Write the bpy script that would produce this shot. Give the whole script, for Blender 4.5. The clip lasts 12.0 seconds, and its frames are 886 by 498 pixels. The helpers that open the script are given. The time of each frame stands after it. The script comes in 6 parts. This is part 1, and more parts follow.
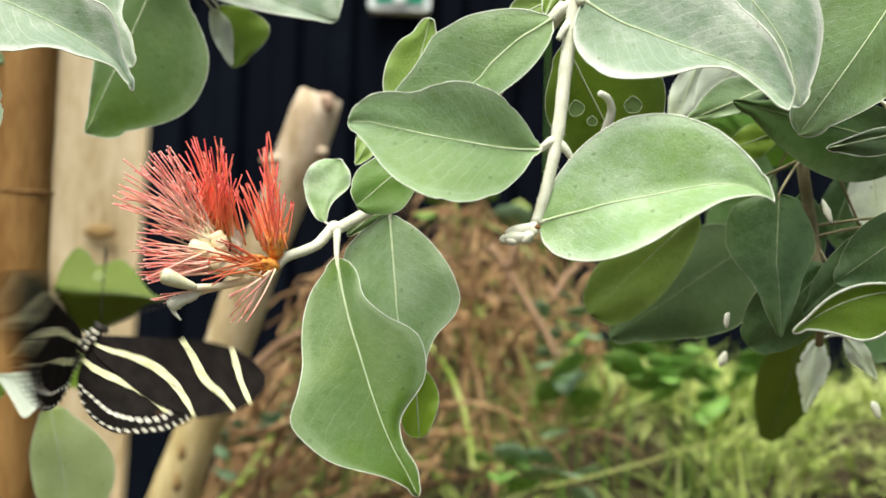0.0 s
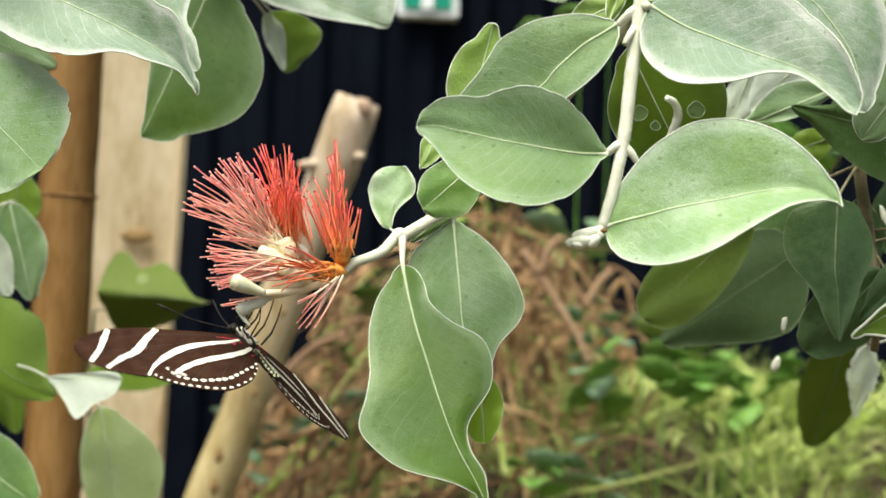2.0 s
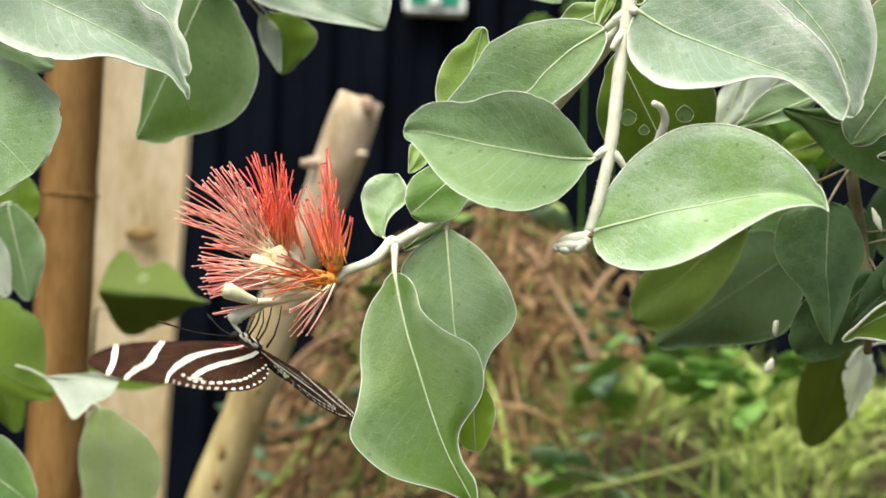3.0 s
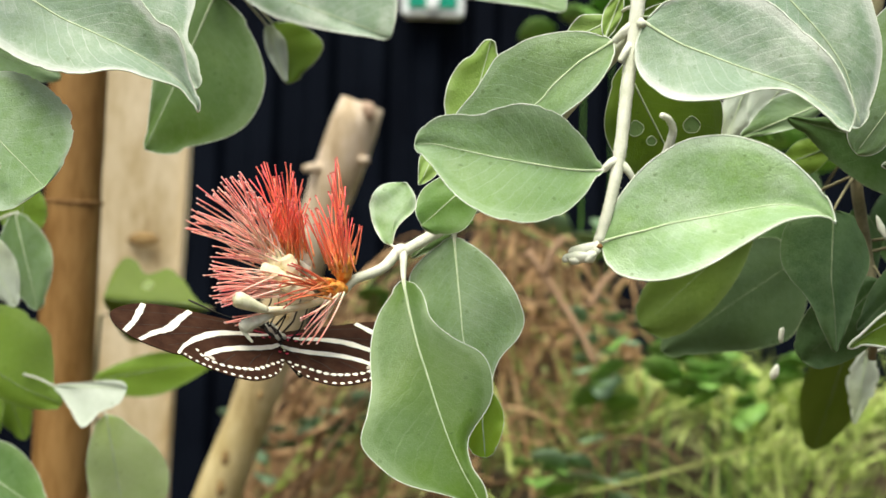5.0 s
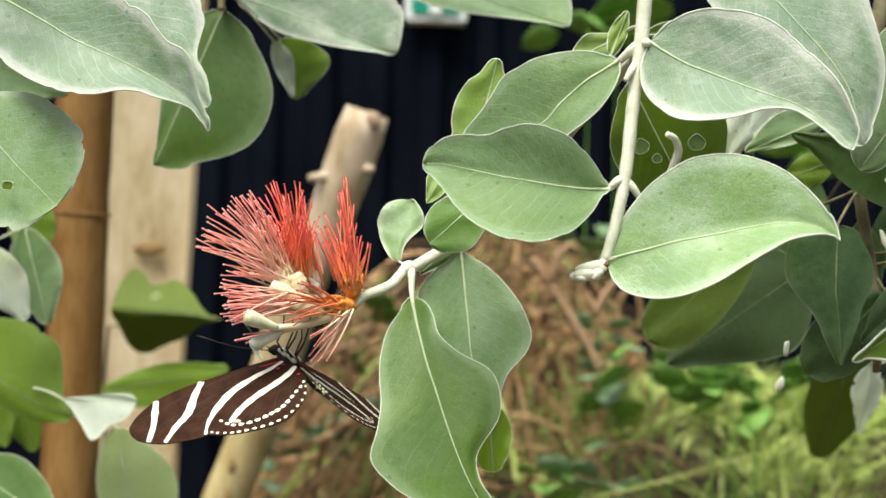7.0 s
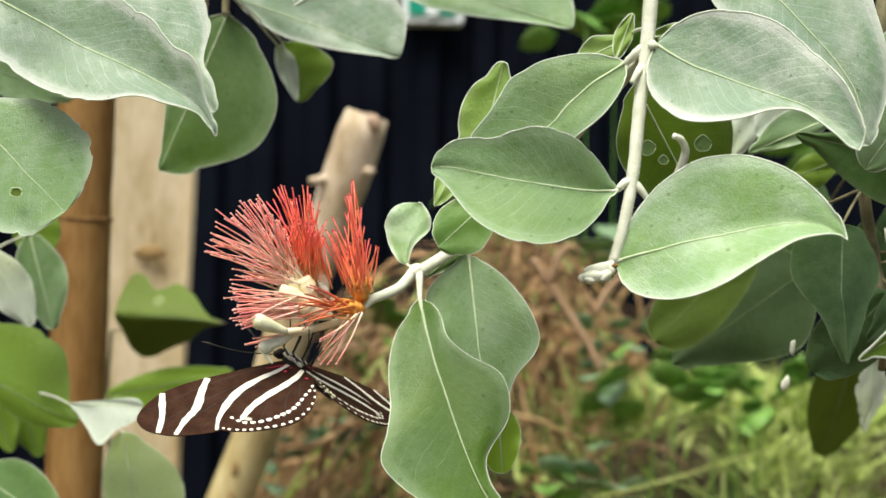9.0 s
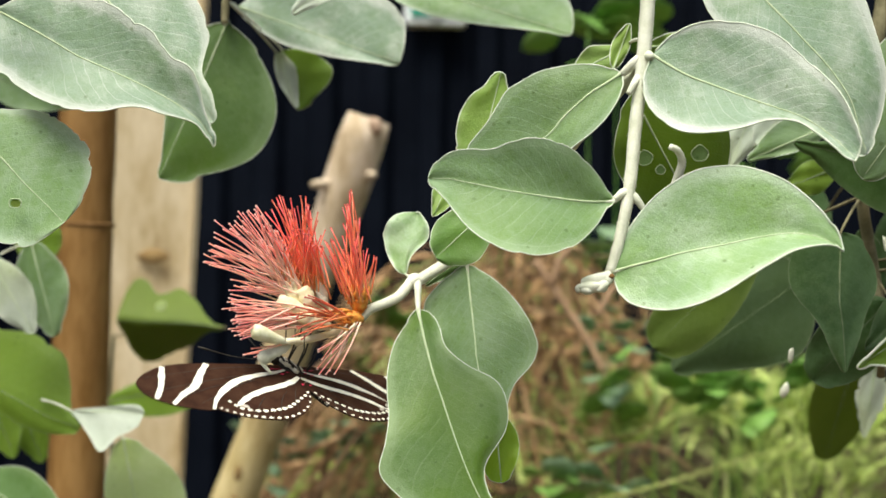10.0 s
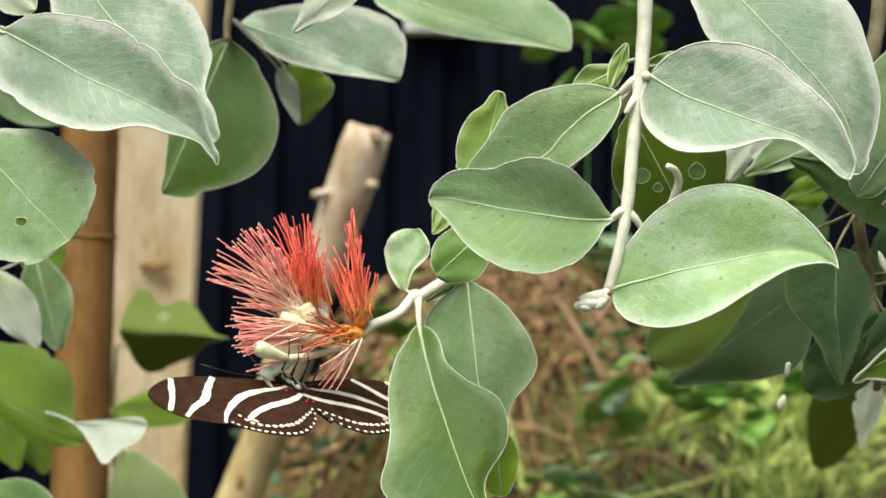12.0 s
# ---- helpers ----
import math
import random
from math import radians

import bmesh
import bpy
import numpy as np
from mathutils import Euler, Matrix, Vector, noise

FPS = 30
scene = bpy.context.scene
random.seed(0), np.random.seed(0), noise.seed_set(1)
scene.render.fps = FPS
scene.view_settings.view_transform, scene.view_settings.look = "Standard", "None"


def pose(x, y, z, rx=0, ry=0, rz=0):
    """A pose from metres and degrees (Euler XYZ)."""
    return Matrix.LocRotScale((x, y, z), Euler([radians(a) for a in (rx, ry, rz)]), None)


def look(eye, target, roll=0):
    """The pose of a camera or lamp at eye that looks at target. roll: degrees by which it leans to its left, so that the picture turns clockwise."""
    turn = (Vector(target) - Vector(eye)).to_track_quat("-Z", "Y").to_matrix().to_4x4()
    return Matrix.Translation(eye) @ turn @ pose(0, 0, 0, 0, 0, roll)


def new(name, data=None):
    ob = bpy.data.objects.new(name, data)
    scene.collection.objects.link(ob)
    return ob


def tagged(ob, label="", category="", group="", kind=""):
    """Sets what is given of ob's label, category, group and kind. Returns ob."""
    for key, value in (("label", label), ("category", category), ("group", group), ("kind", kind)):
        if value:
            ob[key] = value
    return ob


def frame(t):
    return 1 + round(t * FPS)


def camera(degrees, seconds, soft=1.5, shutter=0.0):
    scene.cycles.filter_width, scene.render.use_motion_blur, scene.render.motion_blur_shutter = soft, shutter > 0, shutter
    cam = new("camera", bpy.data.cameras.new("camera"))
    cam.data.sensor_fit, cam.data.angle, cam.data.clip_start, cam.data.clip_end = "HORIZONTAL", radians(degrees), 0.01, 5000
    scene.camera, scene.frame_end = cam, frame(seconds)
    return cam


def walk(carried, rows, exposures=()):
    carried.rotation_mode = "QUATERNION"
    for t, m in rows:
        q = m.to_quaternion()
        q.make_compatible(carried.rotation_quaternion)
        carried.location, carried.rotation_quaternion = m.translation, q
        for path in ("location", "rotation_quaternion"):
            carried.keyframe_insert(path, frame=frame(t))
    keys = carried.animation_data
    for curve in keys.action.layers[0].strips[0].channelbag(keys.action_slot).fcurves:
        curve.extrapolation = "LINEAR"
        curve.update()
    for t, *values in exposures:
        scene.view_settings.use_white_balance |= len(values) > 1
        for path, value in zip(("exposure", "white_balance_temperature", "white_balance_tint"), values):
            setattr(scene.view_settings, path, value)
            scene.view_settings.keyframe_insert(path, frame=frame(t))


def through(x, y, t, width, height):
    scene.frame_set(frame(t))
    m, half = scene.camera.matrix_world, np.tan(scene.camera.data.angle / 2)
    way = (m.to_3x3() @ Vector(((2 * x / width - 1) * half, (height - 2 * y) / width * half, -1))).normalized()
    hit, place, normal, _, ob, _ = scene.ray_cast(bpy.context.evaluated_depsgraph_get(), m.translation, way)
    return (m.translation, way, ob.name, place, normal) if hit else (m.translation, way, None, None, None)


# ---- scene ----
cam = camera(38, 12.0, soft=1.6, shutter=0.4)
# A close-up lens focused on the flower; the far things fall out of focus.
cam.data.dof.use_dof = True
cam.data.dof.focus_distance = 0.32
cam.data.dof.aperture_fstop = 17.0
PATH = [
    (0, pose(0.0125, -0.2929, 0.595, 92.096, -1.999, -1.243)),
    (0.5, pose(0.0081, -0.2929, 0.5936, 92.378, -2.217, -1.485)),
    (1, pose(0.0048, -0.2938, 0.5948, 92.371, -2.044, -1.357)),
    (1.5, pose(0.0014, -0.2948, 0.5958, 92.327, -2.097, -0.925)),
    (2, pose(0.0016, -0.2949, 0.5939, 92.325, -2.245, -0.404)),
    (2.5, pose(0.0039, -0.2953, 0.5951, 92.132, -2.378, -0.007)),
    (3, pose(0.007, -0.2957, 0.5966, 92.041, -2.26, 0.094)),
    (5, pose(0.0037, -0.2986, 0.5988, 92.083, -1.98, -0.038)),
    (5.5, pose(0.0027, -0.2986, 0.599, 92.031, -2.017, -0.022)),
    (6, pose(0, -0.3, 0.6, 92.001, -1.999, -0.07)),
    (6.5, pose(0.0002, -0.3016, 0.6019, 92.088, -1.868, 0.022)),
    (7, pose(0.0024, -0.302, 0.6023, 92.2, -1.738, 0.115)),
    (9, pose(-0.0005, -0.3033, 0.6026, 92.25, -1.25, -0.018)),
    (9.5, pose(-0.0005, -0.3041, 0.6049, 92.132, -1.311, 0.08)),
    (10, pose(0.0012, -0.3042, 0.6055, 92.187, -1.132, 0.198)),
    (10.5, pose(0.0014, -0.3052, 0.6069, 92.2, -1.111, 0.169)),
    (11, pose(-0.001, -0.3075, 0.6073, 92.323, -1.04, 0.189)),
    (11.5, pose(-0.0004, -0.3076, 0.6071, 92.348, -1.073, 0.271)),
    (12, pose(0.0012, -0.3086, 0.6086, 92.384, -1.001, 0.229)),
]
walk(cam, PATH, exposures=[(0.0, 0.4, 6800, 3), (5.0, 0.36, 6800, 3), (12.0, 0.28, 6800, 3)])

# ---- light: a bright, hazy day under a glasshouse roof ----
world = bpy.data.worlds.new("sky")
scene.world = world
world.use_nodes = True
wn = world.node_tree.nodes
sky = wn.new("ShaderNodeTexSky")
sky.sky_type = "NISHITA"
sky.sun_disc = False
sky.sun_elevation = radians(60)
sky.sun_rotation = radians(200)
sky.air_density, sky.dust_density, sky.ozone_density = 1.0, 4.0, 1.0
wn["Background"].inputs["Strength"].default_value = 0.10
world.node_tree.links.new(sky.outputs["Color"], wn["Background"].inputs["Color"])
sun = new("sun", bpy.data.lights.new("sun", "SUN"))
sun.data.energy = 4.35
sun.data.angle = radians(42)
sun.data.color = (1.0, 0.97, 0.9)
sun.matrix_world = look((-0.5, -1.15, 2.8), (0, 0, 0.3))


# ---- materials ----
def make_mat(name, rough=0.6, spec=0.4):
    m = bpy.data.materials.new(name)
    m.use_nodes = True
    n = m.node_tree.nodes
    b = n["Principled BSDF"]
    b.inputs["Roughness"].default_value = rough
    b.inputs["Specular IOR Level"].default_value = spec
    return m, n, m.node_tree.links, b


def ramp(n, stops):
    r = n.new("ShaderNodeValToRGB")
    while len(r.color_ramp.elements) < len(stops):
        r.color_ramp.elements.new(0.5)
    for e, (p, c) in zip(r.color_ramp.elements, stops):
        e.position, e.color = p, (*c, 1.0)
    return r


def grain(name, dark, mid, light, scale, rough=0.7, stretch=(1, 1, 1), fine=6.0, bump=0.2, depth=0.001, spec=0.3, vary=0.0):
    """Two scales of noise over a base colour, with fine relief."""
    m, n, k, b = make_mat(name, rough, spec=spec)
    tc, mp = n.new("ShaderNodeTexCoord"), n.new("ShaderNodeMapping")
    mp.inputs["Scale"].default_value = stretch
    k.new(tc.outputs["Object"], mp.inputs["Vector"])
    a, c = n.new("ShaderNodeTexNoise"), n.new("ShaderNodeTexNoise")
    a.inputs["Scale"].default_value, a.inputs["Detail"].default_value = scale, 5.0
    c.inputs["Scale"].default_value, c.inputs["Detail"].default_value = scale * fine, 3.0
    mix = n.new("ShaderNodeMath")
    mix.operation = "MULTIPLY_ADD"
    mix.inputs[1].default_value = 0.35
    r = ramp(n, ((0.38, dark), (0.6, mid), (0.85, light)))
    for t in (a, c):
        k.new(mp.outputs["Vector"], t.inputs["Vector"])
    k.new(c.outputs["Fac"], mix.inputs[0])
    k.new(a.outputs["Fac"], mix.inputs[2])
    k.new(mix.outputs[0], r.inputs["Fac"])
    col = r.outputs["Color"]
    if vary:
        info, hsv, mr = n.new("ShaderNodeObjectInfo"), n.new("ShaderNodeHueSaturation"), n.new("ShaderNodeMapRange")
        geo, add = n.new("ShaderNodeNewGeometry"), n.new("ShaderNodeMath")
        add.operation = "ADD"
        k.new(info.outputs["Random"], add.inputs[0])
        wide = n.new("ShaderNodeMath")
        wide.operation = "MULTIPLY"
        wide.inputs[1].default_value = 3.0
        k.new(geo.outputs["Random Per Island"], wide.inputs[0])
        k.new(wide.outputs[0], add.inputs[1])
        mr.inputs["From Max"].default_value = 4.0
        mr.inputs["To Min"].default_value, mr.inputs["To Max"].default_value = 1 - vary, 1 + vary
        k.new(add.outputs[0], mr.inputs["Value"])
        k.new(mr.outputs["Result"], hsv.inputs["Value"])
        k.new(col, hsv.inputs["Color"])
        col = hsv.outputs["Color"]
    k.new(col, b.inputs["Base Color"])
    bp = n.new("ShaderNodeBump")
    bp.inputs["Strength"].default_value, bp.inputs["Distance"].default_value = bump, depth
    k.new(mix.outputs[0], bp.inputs["Height"])
    k.new(bp.outputs["Normal"], b.inputs["Normal"])
    return m


def leaf_mat(name, base, blotch, vein, through, rough=0.45, veins=13.0, vein_amount=0.55, felt=0.35, glow=0.25, glow_patch_amount=0.4, edge=0.3, bloom=0.15):
    """A leaf surface: blotches, painted glow patches, side veins along the blade's own coordinates, fine felt, and
    light coming through.
    """
    m, n, k, b = make_mat(name, rough, spec=0.4)
    uv, sep = n.new("ShaderNodeUVMap"), n.new("ShaderNodeSeparateXYZ")
    k.new(uv.outputs["UV"], sep.inputs[0])

    def math(op, x, y=None, z=None):
        q = n.new("ShaderNodeMath")
        q.operation = op
        for i, v in enumerate((x, y, z)):
            if v is None:
                continue
            if isinstance(v, (int, float)):
                q.inputs[i].default_value = v
            else:
                k.new(v, q.inputs[i])
        return q.outputs[0]

    tc = n.new("ShaderNodeTexCoord")
    big, mid, fine = n.new("ShaderNodeTexNoise"), n.new("ShaderNodeTexNoise"), n.new("ShaderNodeTexNoise")
    for t, s, d in ((big, 55.0, 3.0), (mid, 420.0, 3.0), (fine, 2600.0, 2.0)):
        t.inputs["Scale"].default_value, t.inputs["Detail"].default_value = s, d
        k.new(tc.outputs["Object"], t.inputs["Vector"])
    side = math("ABSOLUTE", math("SUBTRACT", sep.outputs["Y"], 0.5))
    wob = math("MULTIPLY_ADD", math("SUBTRACT", big.outputs["Fac"], 0.5), 0.16, math("MULTIPLY", math("SUBTRACT", mid.outputs["Fac"], 0.5), 0.012))
    ph = math("ADD", math("SUBTRACT", sep.outputs["X"], math("MULTIPLY", side, 0.55)), wob)
    tri = math("ABSOLUTE", math("SUBTRACT", math("FRACT", math("MULTIPLY", ph, veins)), 0.5))
    line = n.new("ShaderNodeMapRange")
    line.inputs["From Min"].default_value, line.inputs["From Max"].default_value = 0.06, 0.0
    k.new(tri, line.inputs["Value"])
    patch = n.new("ShaderNodeMapRange")
    patch.inputs["From Min"].default_value, patch.inputs["From Max"].default_value = 0.35, 0.7
    k.new(big.outputs["Fac"], patch.inputs["Value"])
    vein_f = math("MULTIPLY", math("MULTIPLY", line.outputs["Result"], vein_amount), math("MULTIPLY_ADD", patch.outputs["Result"], 0.7, 0.3))
    # a vein looping along just inside the margin
    loop = n.new("ShaderNodeMapRange")
    loop.inputs["From Min"].default_value, loop.inputs["From Max"].default_value = 0.009, 0.0
    loop.inputs["To Max"].default_value = vein_amount * 0.7
    k.new(math("ABSOLUTE", math("SUBTRACT", math("MULTIPLY_ADD", math("SUBTRACT", big.outputs["Fac"], 0.5), 0.05, side), 0.435)), loop.inputs["Value"])
    vein_f = math("MAXIMUM", vein_f, loop.outputs["Result"])
    # the fine net between the veins, and pale down lying in patches
    net = n.new("ShaderNodeTexVoronoi")
    net.feature = "DISTANCE_TO_EDGE"
    net.inputs["Scale"].default_value = 850.0
    k.new(tc.outputs["Object"], net.inputs["Vector"])
    mesh_f = n.new("ShaderNodeMapRange")
    mesh_f.inputs["From Min"].default_value, mesh_f.inputs["From Max"].default_value = 0.09, 0.0
    mesh_f.inputs["To Max"].default_value = 0.1
    k.new(net.outputs["Distance"], mesh_f.inputs["Value"])
    down, down_f = n.new("ShaderNodeTexNoise"), n.new("ShaderNodeMapRange")
    down.inputs["Scale"].default_value, down.inputs["Detail"].default_value, down.inputs["Roughness"].default_value = 75.0, 8.0, 0.7
    k.new(tc.outputs["Object"], down.inputs["Vector"])
    down_f.inputs["From Min"].default_value, down_f.inputs["From Max"].default_value = 0.48, 0.68
    down_f.inputs["To Max"].default_value = bloom
    k.new(down.outputs["Fac"], down_f.inputs["Value"])
    vein_f = math("MINIMUM", math("ADD", math("MAXIMUM", vein_f, mesh_f.outputs["Result"]), down_f.outputs["Result"]), 0.85)
    r = ramp(n, ((0.3, blotch), (0.55, base), (0.8, tuple(min(1, v * 1.22) for v in base))))
    k.new(math("ADD", math("MULTIPLY_ADD", mid.outputs["Fac"], 0.4, math("MULTIPLY", big.outputs["Fac"], 0.5)), math("MULTIPLY", math("SUBTRACT", fine.outputs["Fac"], 0.45), 0.35)), r.inputs["Fac"])
    # yellower green patches, painted in for the glow of light near the folds
    glow_patch, wf = n.new("ShaderNodeTexNoise"), n.new("ShaderNodeMapRange")
    glow_patch.inputs["Scale"].default_value, glow_patch.inputs["Detail"].default_value = 38.0, 2.0
    k.new(tc.outputs["Object"], glow_patch.inputs["Vector"])
    wf.inputs["From Min"].default_value, wf.inputs["From Max"].default_value = 0.46, 0.66
    wf.inputs["To Max"].default_value = glow_patch_amount
    k.new(glow_patch.outputs["Fac"], wf.inputs["Value"])
    wm = n.new("ShaderNodeMixRGB")
    wm.inputs["Color2"].default_value = (base[0] * 0.86, base[1] * 0.95, base[2] * 0.22, 1)
    k.new(wf.outputs["Result"], wm.inputs["Fac"])
    k.new(r.outputs["Color"], wm.inputs["Color1"])
    mx = n.new("ShaderNodeMixRGB")
    mx.inputs["Color2"].default_value = (*vein, 1)
    k.new(vein_f, mx.inputs["Fac"])
    k.new(wm.outputs["Color"], mx.inputs["Color1"])
    # pale felt gathers along the rolled margin
    band = n.new("ShaderNodeMapRange")
    band.interpolation_type = "SMOOTHSTEP"
    band.inputs["From Min"].default_value, band.inputs["From Max"].default_value = 0.36, 0.5
    band.inputs["To Max"].default_value = edge
    k.new(math("MULTIPLY_ADD", math("SUBTRACT", mid.outputs["Fac"], 0.5), 0.06, side), band.inputs["Value"])
    mxe = n.new("ShaderNodeMixRGB")
    mxe.inputs["Color2"].default_value = (*(min(0.8, v * 1.1) for v in vein), 1)
    k.new(band.outputs["Result"], mxe.inputs["Fac"])
    k.new(mx.outputs["Color"], mxe.inputs["Color1"])
    # dark specks
    sp = n.new("ShaderNodeTexVoronoi")
    sp.inputs["Scale"].default_value = 240.0
    k.new(tc.outputs["Object"], sp.inputs["Vector"])
    dot = n.new("ShaderNodeMapRange")
    dot.inputs["From Min"].default_value, dot.inputs["From Max"].default_value = 0.17, 0.08
    dot.inputs["To Max"].default_value = 0.75
    k.new(sp.outputs["Distance"], dot.inputs["Value"])
    gate = math("GREATER_THAN", mid.outputs["Fac"], 0.5)
    mx2 = n.new("ShaderNodeMixRGB")
    mx2.blend_type = "MULTIPLY"
    mx2.inputs["Color2"].default_value = (0.45, 0.5, 0.35, 1)
    k.new(math("MULTIPLY", dot.outputs["Result"], gate), mx2.inputs["Fac"])
    k.new(mxe.outputs["Color"], mx2.inputs["Color1"])
    info, hsv, mr = n.new("ShaderNodeObjectInfo"), n.new("ShaderNodeHueSaturation"), n.new("ShaderNodeMapRange")
    mr.inputs["To Min"].default_value, mr.inputs["To Max"].default_value = 0.9, 1.1
    k.new(info.outputs["Random"], mr.inputs["Value"])
    k.new(mr.outputs["Result"], hsv.inputs["Value"])
    k.new(mx2.outputs["Color"], hsv.inputs["Color"])
    k.new(hsv.outputs["Color"], b.inputs["Base Color"])
    b.inputs["Sheen Weight"].default_value = felt
    b.inputs["Sheen Roughness"].default_value = 0.35
    bp = n.new("ShaderNodeBump")
    bp.inputs["Strength"].default_value, bp.inputs["Distance"].default_value = 0.4, 0.0006
    h = math("SUBTRACT", math("MULTIPLY_ADD", fine.outputs["Fac"], 0.5, math("MULTIPLY", mid.outputs["Fac"], 0.8)), math("MULTIPLY", line.outputs["Result"], 0.12))
    k.new(h, bp.inputs["Height"])
    k.new(bp.outputs["Normal"], b.inputs["Normal"])
    tr, mixs = n.new("ShaderNodeBsdfTranslucent"), n.new("ShaderNodeMixShader")
    tr.inputs["Color"].default_value = (*through, 1)
    mixs.inputs["Fac"].default_value = glow
    k.new(b.outputs[0], mixs.inputs[1])
    k.new(tr.outputs[0], mixs.inputs[2])
    k.new(mixs.outputs[0], n["Material Output"].inputs["Surface"])
    return m


SAGE = leaf_mat("leaf_sage", (0.2, 0.31, 0.158), (0.142, 0.252, 0.075), (0.45, 0.56, 0.41), (0.35, 0.55, 0.1), vein_amount=0.4, felt=0.3, glow_patch_amount=0.3, bloom=0.22)
LIGHT = leaf_mat("leaf_light_green", (0.255, 0.385, 0.205), (0.195, 0.335, 0.115), (0.5, 0.61, 0.47), (0.3, 0.45, 0.14), vein_amount=0.35, rough=0.4, felt=0.6, glow=0.15, glow_patch_amount=0.35, edge=0.6, bloom=0.45)
MID = leaf_mat("leaf_mid_green", (0.16, 0.285, 0.10), (0.115, 0.235, 0.055), (0.34, 0.45, 0.24), (0.25, 0.45, 0.07), vein_amount=0.35, felt=0.25)
DUSK = leaf_mat("leaf_dull_sage", (0.105, 0.182, 0.056), (0.075, 0.15, 0.028), (0.3, 0.4, 0.23), (0.28, 0.48, 0.08), vein_amount=0.25, felt=0.15, glow_patch_amount=0.9, edge=0.4, bloom=0.16)
OLIVE = leaf_mat("leaf_olive_green", (0.105, 0.16, 0.03), (0.08, 0.135, 0.02), (0.17, 0.23, 0.08), (0.22, 0.37, 0.03), vein_amount=0.25, felt=0.1, glow=0.3, bloom=0.05)
SILVER = leaf_mat("leaf_silver_green", (0.27, 0.38, 0.28), (0.2, 0.31, 0.18), (0.72, 0.77, 0.71), (0.3, 0.42, 0.2), veins=15.0, vein_amount=0.55, felt=0.6, glow_patch_amount=0.12, edge=0.65, bloom=0.5)
# base colour raised to stand in for the backlight on this leaf
LIME = leaf_mat("leaf_lime_green_lit_tone", (0.36, 0.52, 0.05), (0.29, 0.45, 0.03), (0.46, 0.58, 0.16), (0.55, 0.8, 0.05), felt=0.1, glow=0.5, bloom=0.05)
THIN = leaf_mat("leaf_thin_pale_green", (0.5, 0.6, 0.33), (0.41, 0.53, 0.22), (0.6, 0.68, 0.45), (0.7, 0.85, 0.3), felt=0.2, glow=0.4, bloom=0.1)
CHEWED = leaf_mat("leaf_shaded_green", (0.14, 0.2, 0.02), (0.105, 0.16, 0.012), (0.19, 0.26, 0.06), (0.24, 0.4, 0.02), felt=0.0, edge=0.1, rough=0.6, glow=0.3, bloom=0.05)
PALE = leaf_mat("leaf_pale_felt", (0.54, 0.6, 0.52), (0.46, 0.53, 0.43), (0.70, 0.74, 0.66), (0.45, 0.6, 0.3))
YOUNG = leaf_mat("leaf_young_green", (0.29, 0.42, 0.12), (0.22, 0.36, 0.075), (0.44, 0.54, 0.26), (0.35, 0.6, 0.06), glow=0.3, vein_amount=0.3)
# the next two greens are darkened: shade from foliage overhead put into the colour
SHADED = leaf_mat("leaf_green_shade_tone", (0.095, 0.175, 0.065), (0.036, 0.092, 0.02), (0.17, 0.24, 0.13), (0.12, 0.3, 0.03), rough=0.34, vein_amount=0.25, felt=0.05, edge=0.15, bloom=0.2)
SHADED_GREY = leaf_mat("leaf_grey_green_shade_tone", (0.068, 0.118, 0.048), (0.05, 0.095, 0.027), (0.12, 0.17, 0.095), (0.14, 0.25, 0.06), rough=0.55, vein_amount=0.2, felt=0.1, edge=0.2, bloom=0.1)
BRIGHT = leaf_mat("leaf_bright_green", (0.2, 0.315, 0.035), (0.148, 0.25, 0.02), (0.25, 0.36, 0.1), (0.25, 0.5, 0.03), rough=0.5, glow=0.35, bloom=0.05, felt=0.12)
RIM = grain("pale_leaf_margin", (0.47, 0.55, 0.41), (0.61, 0.68, 0.55), (0.76, 0.79, 0.71), 300, rough=0.8)
RIM_DARK = grain("dull_leaf_margin", (0.1, 0.15, 0.06), (0.15, 0.21, 0.1), (0.23, 0.29, 0.16), 300, rough=0.8)
RIB = grain("pale_midrib", (0.35, 0.46, 0.25), (0.43, 0.53, 0.32), (0.52, 0.6, 0.4), 300, rough=0.75)
STEM = grain("felted_pale_stem", (0.54, 0.57, 0.43), (0.66, 0.68, 0.55), (0.78, 0.79, 0.68), 250, rough=0.85, bump=0.5, depth=0.0006)
TWIG = grain("olive_twig_bark", (0.12, 0.11, 0.06), (0.2, 0.18, 0.1), (0.3, 0.27, 0.16), 160, rough=0.85)
CREAM = grain("cream_felt_calyx", (0.68, 0.58, 0.33), (0.82, 0.73, 0.48), (0.88, 0.82, 0.62), 300, rough=0.8)
ORANGE = grain("orange_flower_cup", (0.5, 0.1, 0.015), (0.68, 0.2, 0.03), (0.85, 0.45, 0.1), 700, rough=0.55, bump=0.4)
GREENBUD = grain("green_bud", (0.52, 0.53, 0.3), (0.64, 0.65, 0.42), (0.76, 0.75, 0.58), 300, rough=0.7)
BAMBOO = grain("brown_bamboo", (0.1, 0.046, 0.011), (0.195, 0.098, 0.027), (0.31, 0.175, 0.062), 22, rough=0.5, stretch=(3, 3, 0.7))
TIMBER = grain("pale_sawn_timber", (0.3, 0.2, 0.09), (0.53, 0.42, 0.255), (0.7, 0.59, 0.42), 16, rough=0.8, stretch=(3, 3, 0.9))
POLE = grain("peeled_pale_pole", (0.25, 0.175, 0.085), (0.47, 0.37, 0.235), (0.66, 0.56, 0.43), 30, rough=0.75, stretch=(2, 2, 0.7))


